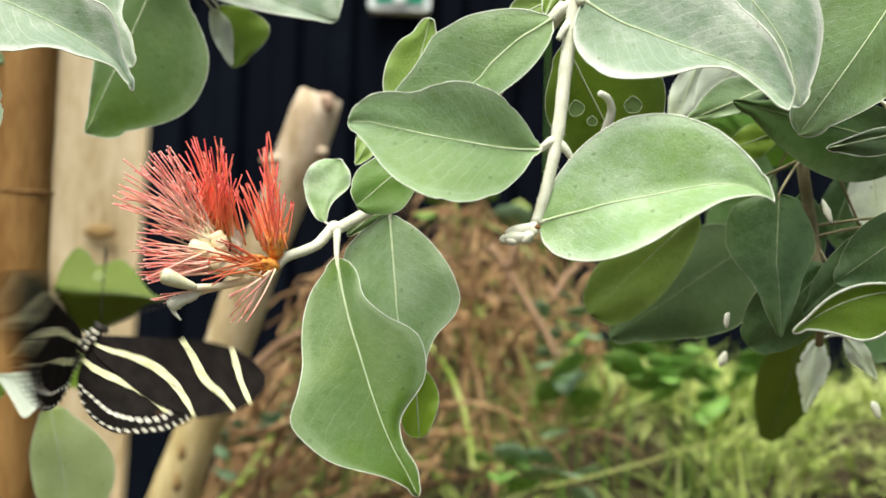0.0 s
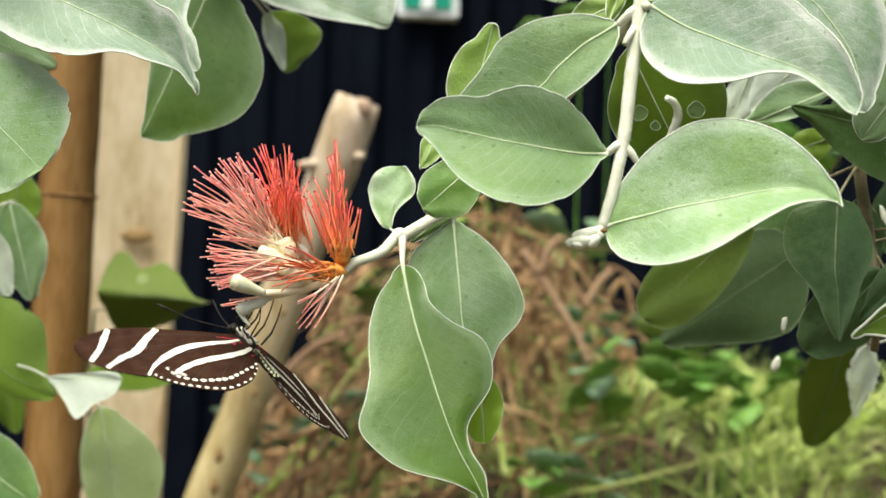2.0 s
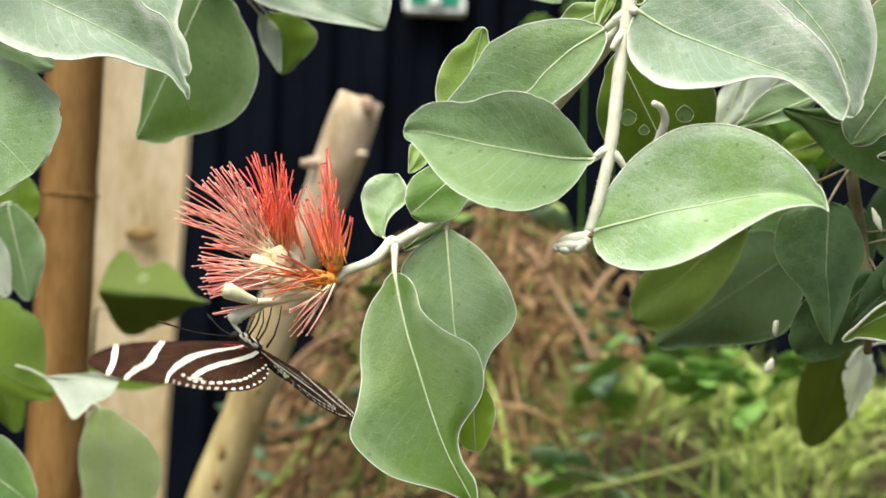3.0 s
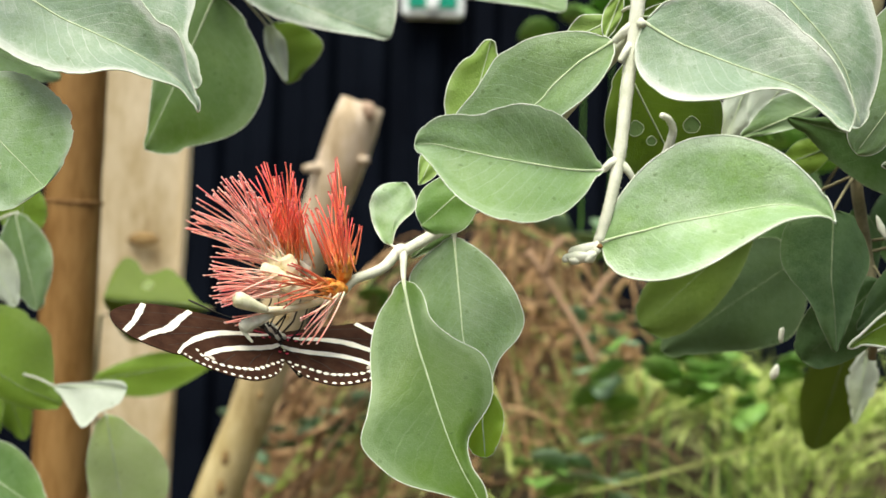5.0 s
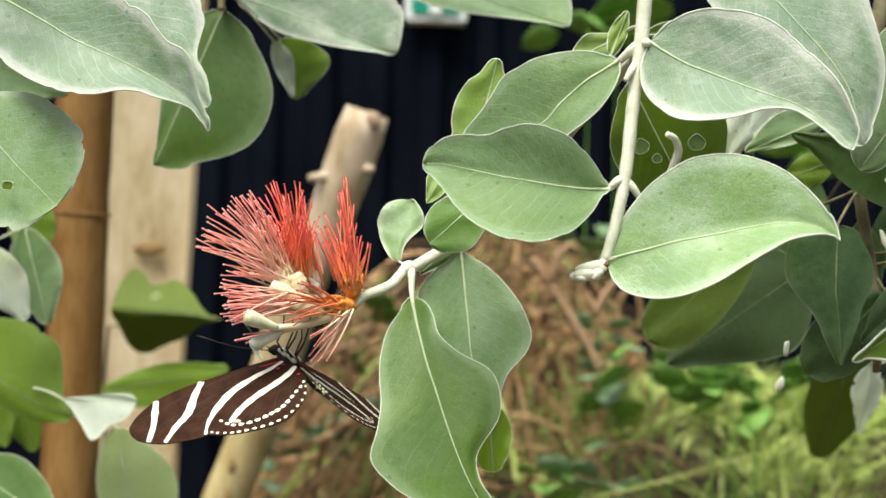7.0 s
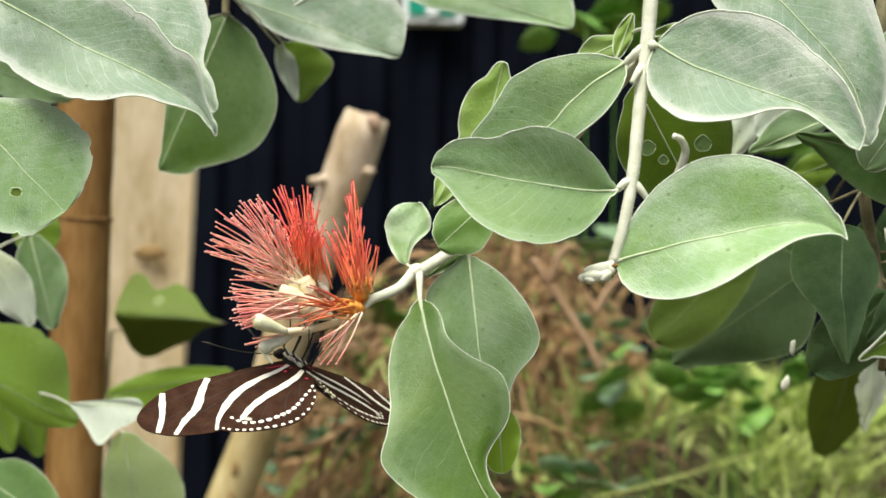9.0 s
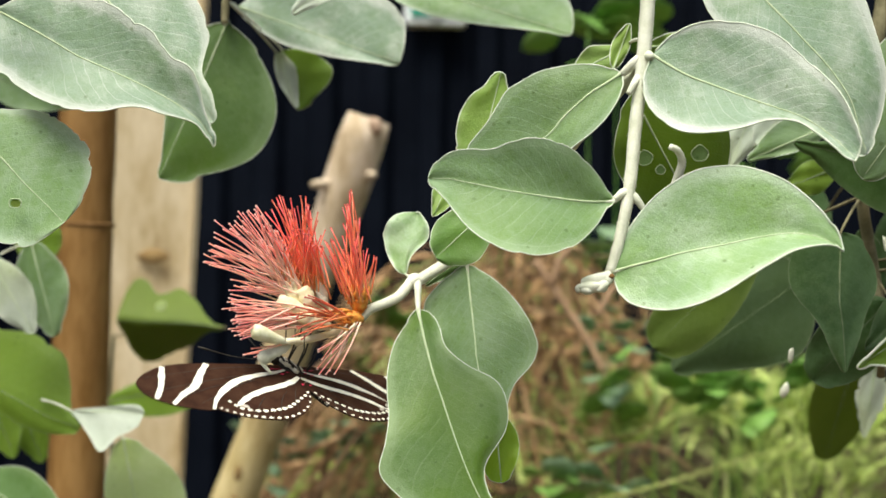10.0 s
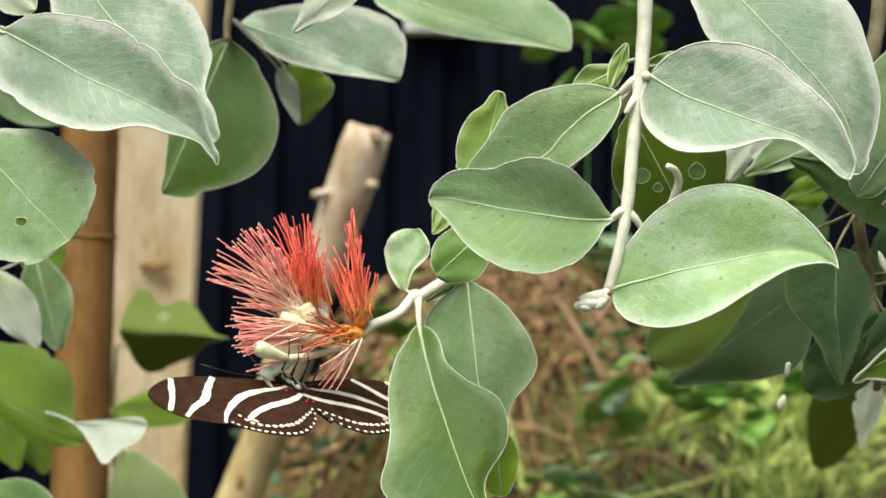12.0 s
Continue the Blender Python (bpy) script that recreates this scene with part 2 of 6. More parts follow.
def weathered(m, low, high, z0, z1):
    """Tints a material by height on its thing: yellowed wood low down, bleached wood high up."""
    n, k = m.node_tree.nodes, m.node_tree.links
    b = n["Principled BSDF"]
    src = b.inputs["Base Color"].links[0].from_socket
    tc, sep, mr = n.new("ShaderNodeTexCoord"), n.new("ShaderNodeSeparateXYZ"), n.new("ShaderNodeMapRange")
    k.new(tc.outputs["Object"], sep.inputs[0])
    mr.inputs["From Min"].default_value, mr.inputs["From Max"].default_value = z0, z1
    k.new(sep.outputs["Z"], mr.inputs["Value"])
    tint, mul = n.new("ShaderNodeMixRGB"), n.new("ShaderNodeMixRGB")
    tint.inputs["Color1"].default_value, tint.inputs["Color2"].default_value = (*low, 1), (*high, 1)
    k.new(mr.outputs["Result"], tint.inputs["Fac"])
    mul.blend_type = "MULTIPLY"
    mul.inputs["Fac"].default_value = 1.0
    k.new(src, mul.inputs["Color1"])
    k.new(tint.outputs["Color"], mul.inputs["Color2"])
    k.new(mul.outputs["Color"], b.inputs["Base Color"])


weathered(POLE, (0.9, 0.88, 0.62), (1.05, 1.03, 1.1), 0.38, 0.54)
POLE_END = grain("weathered_cut_end", (0.25, 0.13, 0.08), (0.42, 0.28, 0.2), (0.56, 0.42, 0.32), 40, rough=0.85)
NODE = grain("dark_cane_scar", (0.1, 0.046, 0.012), (0.17, 0.085, 0.026), (0.25, 0.14, 0.055), 120, rough=0.8)
KNOT = grain("dark_timber_knot", (0.16, 0.1, 0.04), (0.24, 0.15, 0.06), (0.34, 0.23, 0.1), 60, rough=0.85)
SHEET = grain("black_wall_sheet", (0.0013, 0.0021, 0.0044), (0.0024, 0.0037, 0.0078), (0.004, 0.006, 0.0115), 5, rough=0.8, spec=0.04)
SOIL = grain("dark_garden_soil", (0.02, 0.014, 0.008), (0.05, 0.036, 0.02), (0.1, 0.075, 0.045), 14, rough=0.95, bump=0.8, depth=0.01)
STRAW = grain("dead_fern_stalk", (0.06, 0.03, 0.013), (0.215, 0.12, 0.057), (0.48, 0.32, 0.18), 30, rough=0.85, vary=0.95)
STALK = grain("reddish_dead_stalk", (0.15, 0.09, 0.05), (0.24, 0.145, 0.085), (0.36, 0.235, 0.15), 40, rough=0.85)
STRAW_PALE = grain("pale_green_stalk", (0.24, 0.29, 0.06), (0.34, 0.39, 0.11), (0.48, 0.5, 0.2), 30, rough=0.7)
GRASS = grain("grass_blade", (0.12, 0.215, 0.03), (0.29, 0.395, 0.08), (0.58, 0.63, 0.27), 20, rough=0.6, vary=0.85)
HERB = grain("herb_leaf", (0.08, 0.21, 0.025), (0.13, 0.29, 0.045), (0.22, 0.38, 0.1), 30, rough=0.6, vary=0.4)
DULLHERB = grain("bluish_herb_leaf", (0.13, 0.24, 0.12), (0.19, 0.31, 0.17), (0.27, 0.39, 0.25), 30, rough=0.7, vary=0.3)
SIGN_GREEN = grain("sign_green", (0.0, 0.2, 0.13), (0.0, 0.24, 0.16), (0.01, 0.28, 0.19), 30, rough=0.4)
SIGN_WHITE = grain("sign_white", (0.7, 0.75, 0.78), (0.76, 0.8, 0.83), (0.8, 0.83, 0.86), 30, rough=0.4)
WING_BROWN = grain("brown_wing_underside", (0.02, 0.008, 0.005), (0.034, 0.014, 0.008), (0.052, 0.024, 0.014), 260, rough=0.85, spec=0.1, bump=0.3, depth=0.0002)
WING_BLACK = grain("black_wing_upperside", (0.006, 0.005, 0.005), (0.01, 0.008, 0.008), (0.018, 0.015, 0.013), 260, rough=0.85, spec=0.08)
WING_CREAM = grain("cream_wing_stripe", (0.75, 0.71, 0.57), (0.86, 0.83, 0.71), (0.91, 0.89, 0.8), 500, rough=0.8)
WING_DUSTY = grain("dusty_wing_scales", (0.3, 0.25, 0.2), (0.45, 0.4, 0.34), (0.6, 0.55, 0.48), 700, rough=0.9)
WING_LEMON = grain("lemon_wing_stripe", (0.6, 0.6, 0.3), (0.72, 0.72, 0.42), (0.8, 0.8, 0.54), 500, rough=0.8)
WING_RED = grain("crimson_wing_spot", (0.4, 0.01, 0.04), (0.55, 0.02, 0.07), (0.62, 0.05, 0.1), 500, rough=0.7)
BODY_BLACK = grain("black_insect_body", (0.008, 0.007, 0.006), (0.015, 0.012, 0.01), (0.03, 0.026, 0.02), 600, rough=0.6)
BODY_PALE = grain("pale_insect_spot", (0.6, 0.58, 0.46), (0.72, 0.7, 0.58), (0.8, 0.78, 0.68), 600, rough=0.8)


def stamen_mat(name, stops):
    m, n, k, b = make_mat(name, 0.32, spec=0.5)
    uv, sep = n.new("ShaderNodeUVMap"), n.new("ShaderNodeSeparateXYZ")
    k.new(uv.outputs["UV"], sep.inputs[0])
    r = ramp(n, stops)
    k.new(sep.outputs["X"], r.inputs["Fac"])
    info, hsv, mr = n.new("ShaderNodeObjectInfo"), n.new("ShaderNodeHueSaturation"), n.new("ShaderNodeMapRange")
    mr.inputs["To Min"].default_value, mr.inputs["To Max"].default_value = 0.75, 1.2
    k.new(info.outputs["Random"], mr.inputs["Value"])
    k.new(mr.outputs["Result"], hsv.inputs["Value"])
    hue = n.new("ShaderNodeMapRange")
    hue.inputs["To Min"].default_value, hue.inputs["To Max"].default_value = 0.488, 0.512
    wn3 = n.new("ShaderNodeTexWhiteNoise")
    wn3.noise_dimensions = "1D"
    k.new(info.outputs["Random"], wn3.inputs["W"])
    k.new(wn3.outputs["Value"], hue.inputs["Value"])
    k.new(hue.outputs["Result"], hsv.inputs["Hue"])
    k.new(r.outputs["Color"], hsv.inputs["Color"])
    k.new(hsv.outputs["Color"], b.inputs["Base Color"])
    b.inputs["Subsurface Weight"].default_value = 0.45
    b.inputs["Subsurface Radius"].default_value = (0.0016, 0.0007, 0.0006)
    return m


RED = stamen_mat("orange_red_stamen", ((0.0, (0.93, 0.5, 0.22)), (0.2, (0.96, 0.3, 0.15)), (0.7, (0.96, 0.21, 0.14)), (1.0, (0.88, 0.14, 0.12))))
PINK = stamen_mat("coral_stamen", ((0.0, (0.97, 0.83, 0.6)), (0.18, (0.98, 0.7, 0.57)), (0.6, (0.98, 0.51, 0.43)), (1.0, (0.95, 0.29, 0.26))))
RUST = stamen_mat("rusty_stamen", ((0.0, (0.75, 0.35, 0.1)), (0.4, (0.72, 0.22, 0.1)), (1.0, (0.5, 0.1, 0.06))))
ANTHER = grain("pale_pink_anther", (0.7, 0.3, 0.27), (0.84, 0.46, 0.42), (0.9, 0.6, 0.55), 900, rough=0.6)
ANTHER_RED = grain("dark_red_anther", (0.35, 0.04, 0.04), (0.5, 0.08, 0.07), (0.66, 0.16, 0.13), 900, rough=0.6)


# ---- building helpers ----
def part(name, bm, material, parent, label="", smooth=True):
    me = bpy.data.meshes.new(name)
    bm.to_mesh(me)
    bm.free()
    for mt in material if isinstance(material, (list, tuple)) else (material,):
        me.materials.append(mt)
    if smooth:
        for p in me.polygons:
            p.use_smooth = True
    ob = new(name, me)
    ob.parent = parent
    if label:
        ob["label"] = label
    return ob


def empty(name, at, label, category, group="", kind=""):
    ob = new(name)
    ob.empty_display_size = 0.01
    ob.location = at
    return tagged(ob, label, category, group, kind)


def spline(pts, n):
    """Points along a smooth line through pts."""
    pts = [Vector(p) for p in pts]
    ext = [pts[0] * 2 - pts[1]] + pts + [pts[-1] * 2 - pts[-2]]
    out = []
    for i in range(len(pts) - 1):
        a, b, c, d = ext[i:i + 4]
        for j in range(n):
            t = j / n
            out.append(0.5 * (2 * b + (c - a) * t + (2 * a - 5 * b + 4 * c - d) * t * t + (3 * b - a - 3 * c + d) * t ** 3))
    return out + [pts[-1]]


def tube(bm, line, radii, sides=8, cap=True, uv=None, rough=0.0, seed=0):
    """A tube along a line of points; radii: one number, or first and last, or one for each point."""
    n = len(line)
    if isinstance(radii, (int, float)):
        radii = (radii, radii)
    if len(radii) != n:
        radii = [radii[0] + (radii[-1] - radii[0]) * i / (n - 1) for i in range(n)]
    rng = random.Random(seed)
    rings, ref = [], None
    for i, p in enumerate(line):
        d = (line[min(i + 1, n - 1)] - line[max(i - 1, 0)]).normalized()
        if ref is None:
            ref = d.orthogonal()
        ref = (ref - d * ref.dot(d)).normalized()
        s = d.cross(ref)
        rings.append([bm.verts.new(p + (ref * math.cos(a) + s * math.sin(a)) * radii[i] * (1 + rough * (rng.random() - 0.5)))
                      for a in (2 * math.pi * j / sides for j in range(sides))])
    faces = []
    for i in range(n - 1):
        for j in range(sides):
            fc = bm.faces.new((rings[i][j], rings[i][(j + 1) % sides], rings[i + 1][(j + 1) % sides], rings[i + 1][j]))
            if uv:
                for lp, u in zip(fc.loops, (i, i, i + 1, i + 1)):
                    lp[uv].uv = (u / (n - 1), 0.5)
            faces.append(fc)
    if cap:
        bm.faces.new(rings[0][::-1])
        bm.faces.new(rings[-1])
    return faces


def blob(bm, at, radii, turn=None, sub=2, lumpy=0.0, seed=0):
    """An uneven rounded lump."""
    made = bmesh.ops.create_icosphere(bm, subdivisions=sub, radius=1.0)["verts"]
    rng = random.Random(seed)
    ph = [rng.uniform(0, 6) for _ in range(3)]
    for v in made:
        c = v.co
        w = 1 + lumpy * (math.sin(3 * c.x + ph[0]) * math.sin(2.5 * c.y + ph[1]) + 0.5 * math.sin(5 * c.z + ph[2]))
        q = Vector((c.x * radii[0], c.y * radii[1], c.z * radii[2])) * w
        v.co = (turn @ q if turn else q) + Vector(at)
    return made


def aim(x_dir, roll=0.0):
    """A turn with x along x_dir and z towards the open side (-y), rolled about x by degrees."""
    x = Vector(x_dir).normalized()
    z = Vector((0, -1, 0))
    z = (z - x * z.dot(x)).normalized()
    y = z.cross(x)
    m = Matrix((x, y, z)).transposed()
    return m @ Matrix.Rotation(radians(roll), 3, "X")


STATIONS = {5: (0.1, 0.3, 0.5, 0.7, 0.9), 11: (0.04, 0.1, 0.2, 0.3, 0.4, 0.5, 0.6, 0.7, 0.8, 0.9, 0.96)}


def half_width(w, u, point=0.62):
    """A half-width at u from those at five or eleven stations along the midrib; nought at both ends."""
    xs = (0.0, *STATIONS[len(w)], 1.0)
    ys = (0.0, *w, 0.0)
    last = len(xs) - 2
    i = next(k for k in range(last + 1) if u <= xs[k + 1])
    if i == 0:
        return ys[1] * math.sin(min(1, u / xs[1]) * math.pi / 2) ** 0.9
    if i == last:
        return ys[last] * max(0.0, 1 - ((u - xs[last]) / (1 - xs[last])) ** 2) ** point
    h = xs[i + 1] - xs[i]
    t = (u - xs[i]) / h
    m0 = (ys[i + 1] - ys[i - 1]) / (xs[i + 1] - xs[i - 1]) * h
    m1 = (ys[i + 2] - ys[i]) / (xs[i + 2] - xs[i]) * h
    return (2 * t ** 3 - 3 * t * t + 1) * ys[i] + (t ** 3 - 2 * t * t + t) * m0 + (-2 * t ** 3 + 3 * t * t) * ys[i + 1] + (t ** 3 - t * t) * m1


def along(v, u):
    """A number that may be given once, or at the base, the middle and the tip."""
    if isinstance(v, (int, float)):
        return v
    return v[0] + (v[1] - v[0]) * ease(u * 2) if u < 0.5 else v[1] + (v[2] - v[1]) * ease(u * 2 - 1)


def ease(s):
    s = max(0.0, min(1.0, s))
    return s * s * (3 - 2 * s)


def leaf(parent, base, tip, left, right, bow=0.0, mid=None, roll=0.0, fold=(0.0, 0.0), curl=0.0, ripple=0.4, top=None, under=None,
         rim=None, rim_mm=0.45, rib_mm=0.85, petiole=None, stalk_mm=0.9, nibble=0.0, seed=1, label=""):
    """One leaf: a thin solid blade with a midrib, a raised margin and a stalk. Half-widths, bow or the midrib's own line, curl in millimetres; fold in degrees."""
    top, under, rim = top or SAGE, under or PALE, rim or RIM
    base, tip = Vector(base), Vector(tip)
    org = parent.location
    turn = aim(tip - base, roll)
    length = (tip - base).length
    nu, nv = (64, 15) if len(left) == 11 else (44, 11)
    rng = random.Random(seed)
    ph = [rng.uniform(0, 6.3) for _ in range(6)]

    def spot(u, v):
        w = max(0.00002, half_width(left if v > 0 else right, u) * 0.001)
        if nibble:
            e = max(0.0, noise.noise(Vector((u * 13 + ph[0], 3.0 if v > 0 else 7.0, seed))) + 0.5 * noise.noise(Vector((u * 37, v, seed)))) * abs(v) ** 3
            w *= 1 - nibble * e * 1.6
        f = radians(along(fold[0] if v > 0 else fold[1], u))
        a = abs(v) ** 1.15
        y = (half_width(mid, u, 1.0) if mid else bow * 4 * u * (1 - u)) * 0.001 + math.copysign(w * abs(v), v)
        z = w * a * math.tan(f) + curl * 0.001 * 4 * u * (1 - u)
        z += ripple * 0.001 * abs(v) ** 2 * (math.sin(9 * u + ph[2] + (2 if v > 0 else 0)) + 0.5 * math.sin(19 * u + ph[3]))
        z += 0.25 * 0.001 * math.sin(7 * u + 5 * v + ph[4])
        return Vector((u * length, y, z))

    bm = bmesh.new()
    uv = bm.loops.layers.uv.new("UVMap")
    us = [0.5 - 0.5 * math.cos(math.pi * i / nu) for i in range(nu + 1)]
    us = [0.6 * a + 0.4 * i / nu for i, a in enumerate(us)]
    us[0], us[-1] = 0.004, 0.9985
    vs = [-1 + 2 * j / (nv - 1) for j in range(nv)]
    th = 0.00035
    grid = [[[bm.verts.new(base - org + turn @ (spot(u, v) + Vector((0, 0, s * th * (1 - 0.6 * v * v))))) for v in vs] for u in us] for s in (0.5, -0.5)]
    for s in (0, 1):
        for i in range(nu):
            for j in range(nv - 1):
                idx = ((i, j), (i + 1, j), (i + 1, j + 1), (i, j + 1))
                fc = bm.faces.new([grid[s][a][b] for a, b in (idx if s == 0 else idx[::-1])])
                fc.material_index = s
                for lp, (a, b) in zip(fc.loops, idx if s == 0 else idx[::-1]):
                    lp[uv].uv = (us[a], 0.5 + 0.5 * vs[b])
    ob = part("leaf", bm, (top, under), parent, label)
    edge = [spot(u, -1) for u in us] + [spot(u, 1) for u in us[::-1]]
    edge = [base - org + turn @ p for p in edge]
    if rim_mm:
        bm = bmesh.new()
        tube(bm, edge, rim_mm * 0.001 * 0.31, sides=5)
        part("margin", bm, rim, ob)
    bm = bmesh.new()
    rib = [base - org + turn @ (spot(u, 0.0) + Vector((0, 0, 0.00012))) for u in us[:-2]]
    tube(bm, rib, (rib_mm * 0.00044, rib_mm * 0.00012), sides=6)
    part("midrib", bm, RIB if rim is RIM else RIM_DARK, ob)
    if petiole:
        bm = bmesh.new()
        a, b = Vector(petiole) - org, base - org
        c = base - org + turn @ spot(0.06, 0.0)
        e = base - org + turn @ (spot(0.16, 0.0) - Vector((0, 0, 0.0001)))
        line = spline([a, (a + b) / 2 + Vector((0, 0, 0.0006)), b, c, e], 5)
        thin = min(rib_mm * 0.0004, stalk_mm * 0.00032)
        tube(bm, line, [stalk_mm * 0.0005 + (thin - stalk_mm * 0.0005) * ease(i / (len(line) - 1) * 1.15) for i in range(len(line))], sides=9)
        part("leaf_stalk", bm, STEM if rim is RIM else TWIG, ob)
    return ob


# ---- setting: ground bank, wall ----
def ground_height(x, y):
    h = (0.41 + 0.085 * ease((x - 0.02) / 0.2)) * ease((y - 0.15) / 0.75) * ease((x + 0.42) / 0.42)
    return h + 0.02 * noise.noise(Vector((x * 3, y * 3, 0))) + 0.008 * noise.noise(Vector((x * 14, y * 14, 5)))


def build_ground():
    bm = bmesh.new()
    xs = [-400, -60, -12, -4] + [-2 + 0.08 * i for i in range(51)] + [4, 12, 60, 400]
    ys = [-400, -60, -12, -3, -1.2] + [-0.6 + 0.08 * i for i in range(33)] + [4, 12, 60, 400]
    g = [[bm.verts.new((x, y, ground_height(x, y) if abs(x) < 5 and -2 < y < 3 else (0.41 if y > 1 and x > 0 else 0.0))) for x in xs] for y in ys]
    for i in range(len(ys) - 1):
        for j in range(len(xs) - 1):
            bm.faces.new((g[i][j], g[i][j + 1], g[i + 1][j + 1], g[i + 1][j]))
    ob = part("ground", bm, SOIL, None)
    tagged(ob, "dark soil bank rising gently behind the shrub", "ground", kind="structure")


build_ground()


def build_wall():
    y0, top = 1.472, 2.6
    wall = new("wall_back")
    wall.location = (0, y0, 0)
    tagged(wall, "black corrugated sheet wall behind the planting", "wall", kind="structure")
    bm = bmesh.new()
    pitch, half = 0.075, 5.0
    prof = []
    x = -half
    while x < half:
        for dx, dy in ((0, 0), (0.012, 0.018), (0.036, 0.018), (0.048, 0)):
            prof.append((x + dx, -dy))
        x += pitch
    for z0, z1 in ((0.1, top),):
        a = [bm.verts.new((px, py, z0)) for px, py in prof]
        b = [bm.verts.new((px, py, z1)) for px, py in prof]
        c = [bm.verts.new((px, 0.03, z0)) for px, py in prof]
        d = [bm.verts.new((px, 0.03, z1)) for px, py in prof]
        for i in range(len(prof) - 1):
            bm.faces.new((a[i], a[i + 1], b[i + 1], b[i]))
            bm.faces.new((d[i], d[i + 1], c[i + 1], c[i]))
            bm.faces.new((b[i], b[i + 1], d[i + 1], d[i]))
            bm.faces.new((a[i + 1], a[i], c[i], c[i + 1]))
    part("corrugated_sheet", bm, SHEET, wall, smooth=False)


build_wall()


def build_sign():
    at = Vector((-0.0227, 1.4251, 1.0191))
    sign = empty("exit_sign", at, "small green and white safety sign on the black wall", "sign")
    hw = 0.042

    def plate(name, w, h, y, th, mt, r, dx=0.0, dz=0.0):
        bm = bmesh.new()
        pts = []
        for cx, cz, a0 in ((w - r, h - r, 0), (-w + r, h - r, 90), (-w + r, -h + r, 180), (w - r, -h + r, 270)):
            for i in range(5):
                a = radians(a0 + 90 * i / 4)
                pts.append((cx + dx + r * math.cos(a), cz + dz + r * math.sin(a)))
        f = [bm.verts.new((x, y, z)) for x, z in pts]
        b = [bm.verts.new((x, y + th, z)) for x, z in pts]
        bm.faces.new(f)
        bm.faces.new(b[::-1])
        for i in range(len(f)):
            j = (i + 1) % len(f)
            bm.faces.new((f[i], b[i], b[j], f[j]))
        return part(name, bm, mt, sign, smooth=False)

    plate("plate", hw, hw, 0.0, 0.03, SIGN_WHITE, 0.006)
    plate("green_field", hw * 0.78, hw * 0.78, -0.004, 0.003, SIGN_GREEN, 0.002)
    plate("pictogram", hw * 0.2, hw * 0.5, -0.0075, 0.003, SIGN_WHITE, 0.004, dz=-hw * 0.3)


build_sign()


# ---- posts and poles ----
def build_post():
    a, b = Vector((-0.2125, 0.6225, 0.8297)), Vector((-0.2263, 0.6377, 0.3962))
    d = (b - a).normalized()
    foot = a + d * ((0.1 - a.z) / d.z)
    head = a - d * 0.25
    post = empty("timber_post", foot, "pale sawn softwood post with a dark knot, set in the bank", "post")
    w = 0.035
    turn = Matrix.Rotation(radians(13), 3, "Z")
    bm = bmesh.new()
    n = 14
    rings = []
    for i in range(n + 1):
        p = foot.lerp(head, i / n) - foot
        r = []
        for sx, sy in ((-1, -1), (1, -1), (1, 1), (-1, 1)):
            for ox, oy in (((0.0, -sy * 0.004), (-sx * 0.004, 0.0)) if sx * sy < 0 else ((-sx * 0.004, 0.0), (0.0, -sy * 0.004))):
                k = 1 + 0.012 * math.sin(i * 1.7 + sx)
                r.append(bm.verts.new(p + turn @ Vector(((sx * w + ox) * k, sy * 0.03 + oy, 0))))
        rings.append(r)
    for i in range(n):
        for j in range(8):
            bm.faces.new((rings[i][j], rings[i][(j + 1) % 8], rings[i + 1][(j + 1) % 8], rings[i + 1][j]))
    bm.faces.new(rings[-1])
    bm.faces.new(rings[0][::-1])
    part("shaft", bm, TIMBER, post, smooth=False)
    bm = bmesh.new()
    blob(bm, Vector((-0.2066, 0.6, 0.6309)) - foot, (0.011, 0.0016, 0.0052), lumpy=0.12, seed=3)
    part("knot", bm, KNOT, post, "dark brown knot")


build_post()


def build_bamboo():
    a, b = Vector((-0.1827, 0.3448, 0.7593)), Vector((-0.1862, 0.3554, 0.4566))
    d = (b - a).normalized()
    foot = a + d * ((0.08 - a.z) / d.z)
    head = a - d * 0.3
    ring_at = Vector((-0.1837, 0.349, 0.6394))
    cane = empty("bamboo_cane", foot, "brown bamboo cane with a scarred joint, standing upright", "cane")
    bm = bmesh.new()
    n = 60
    line = [foot.lerp(head, i / n) - foot for i in range(n + 1)]
    rad = []
    for p in line:
        k = min(abs((p + foot - ring_at).length - s * 0.27) for s in (0, 1, 2))
        rad.append(0.0142 + 0.0005 * math.exp(-(k / 0.006) ** 2) - 0.0006 * math.exp(-((k - 0.012) / 0.008) ** 2))
    tube(bm, line, rad, sides=28)
    part("culm", bm, BAMBOO, cane)
    bm = bmesh.new()
    k = (ring_at - foot)
    u = (head - foot).normalized()
    tube(bm, [k - u * 0.0009, k - u * 0.0004, k + u * 0.0004, k + u * 0.0009], (0.0144, 0.01475, 0.01475, 0.0144), sides=28, cap=False, rough=0.03)
    part("joint_ring", bm, NODE, cane, "darker scarred joint ring")


build_bamboo()


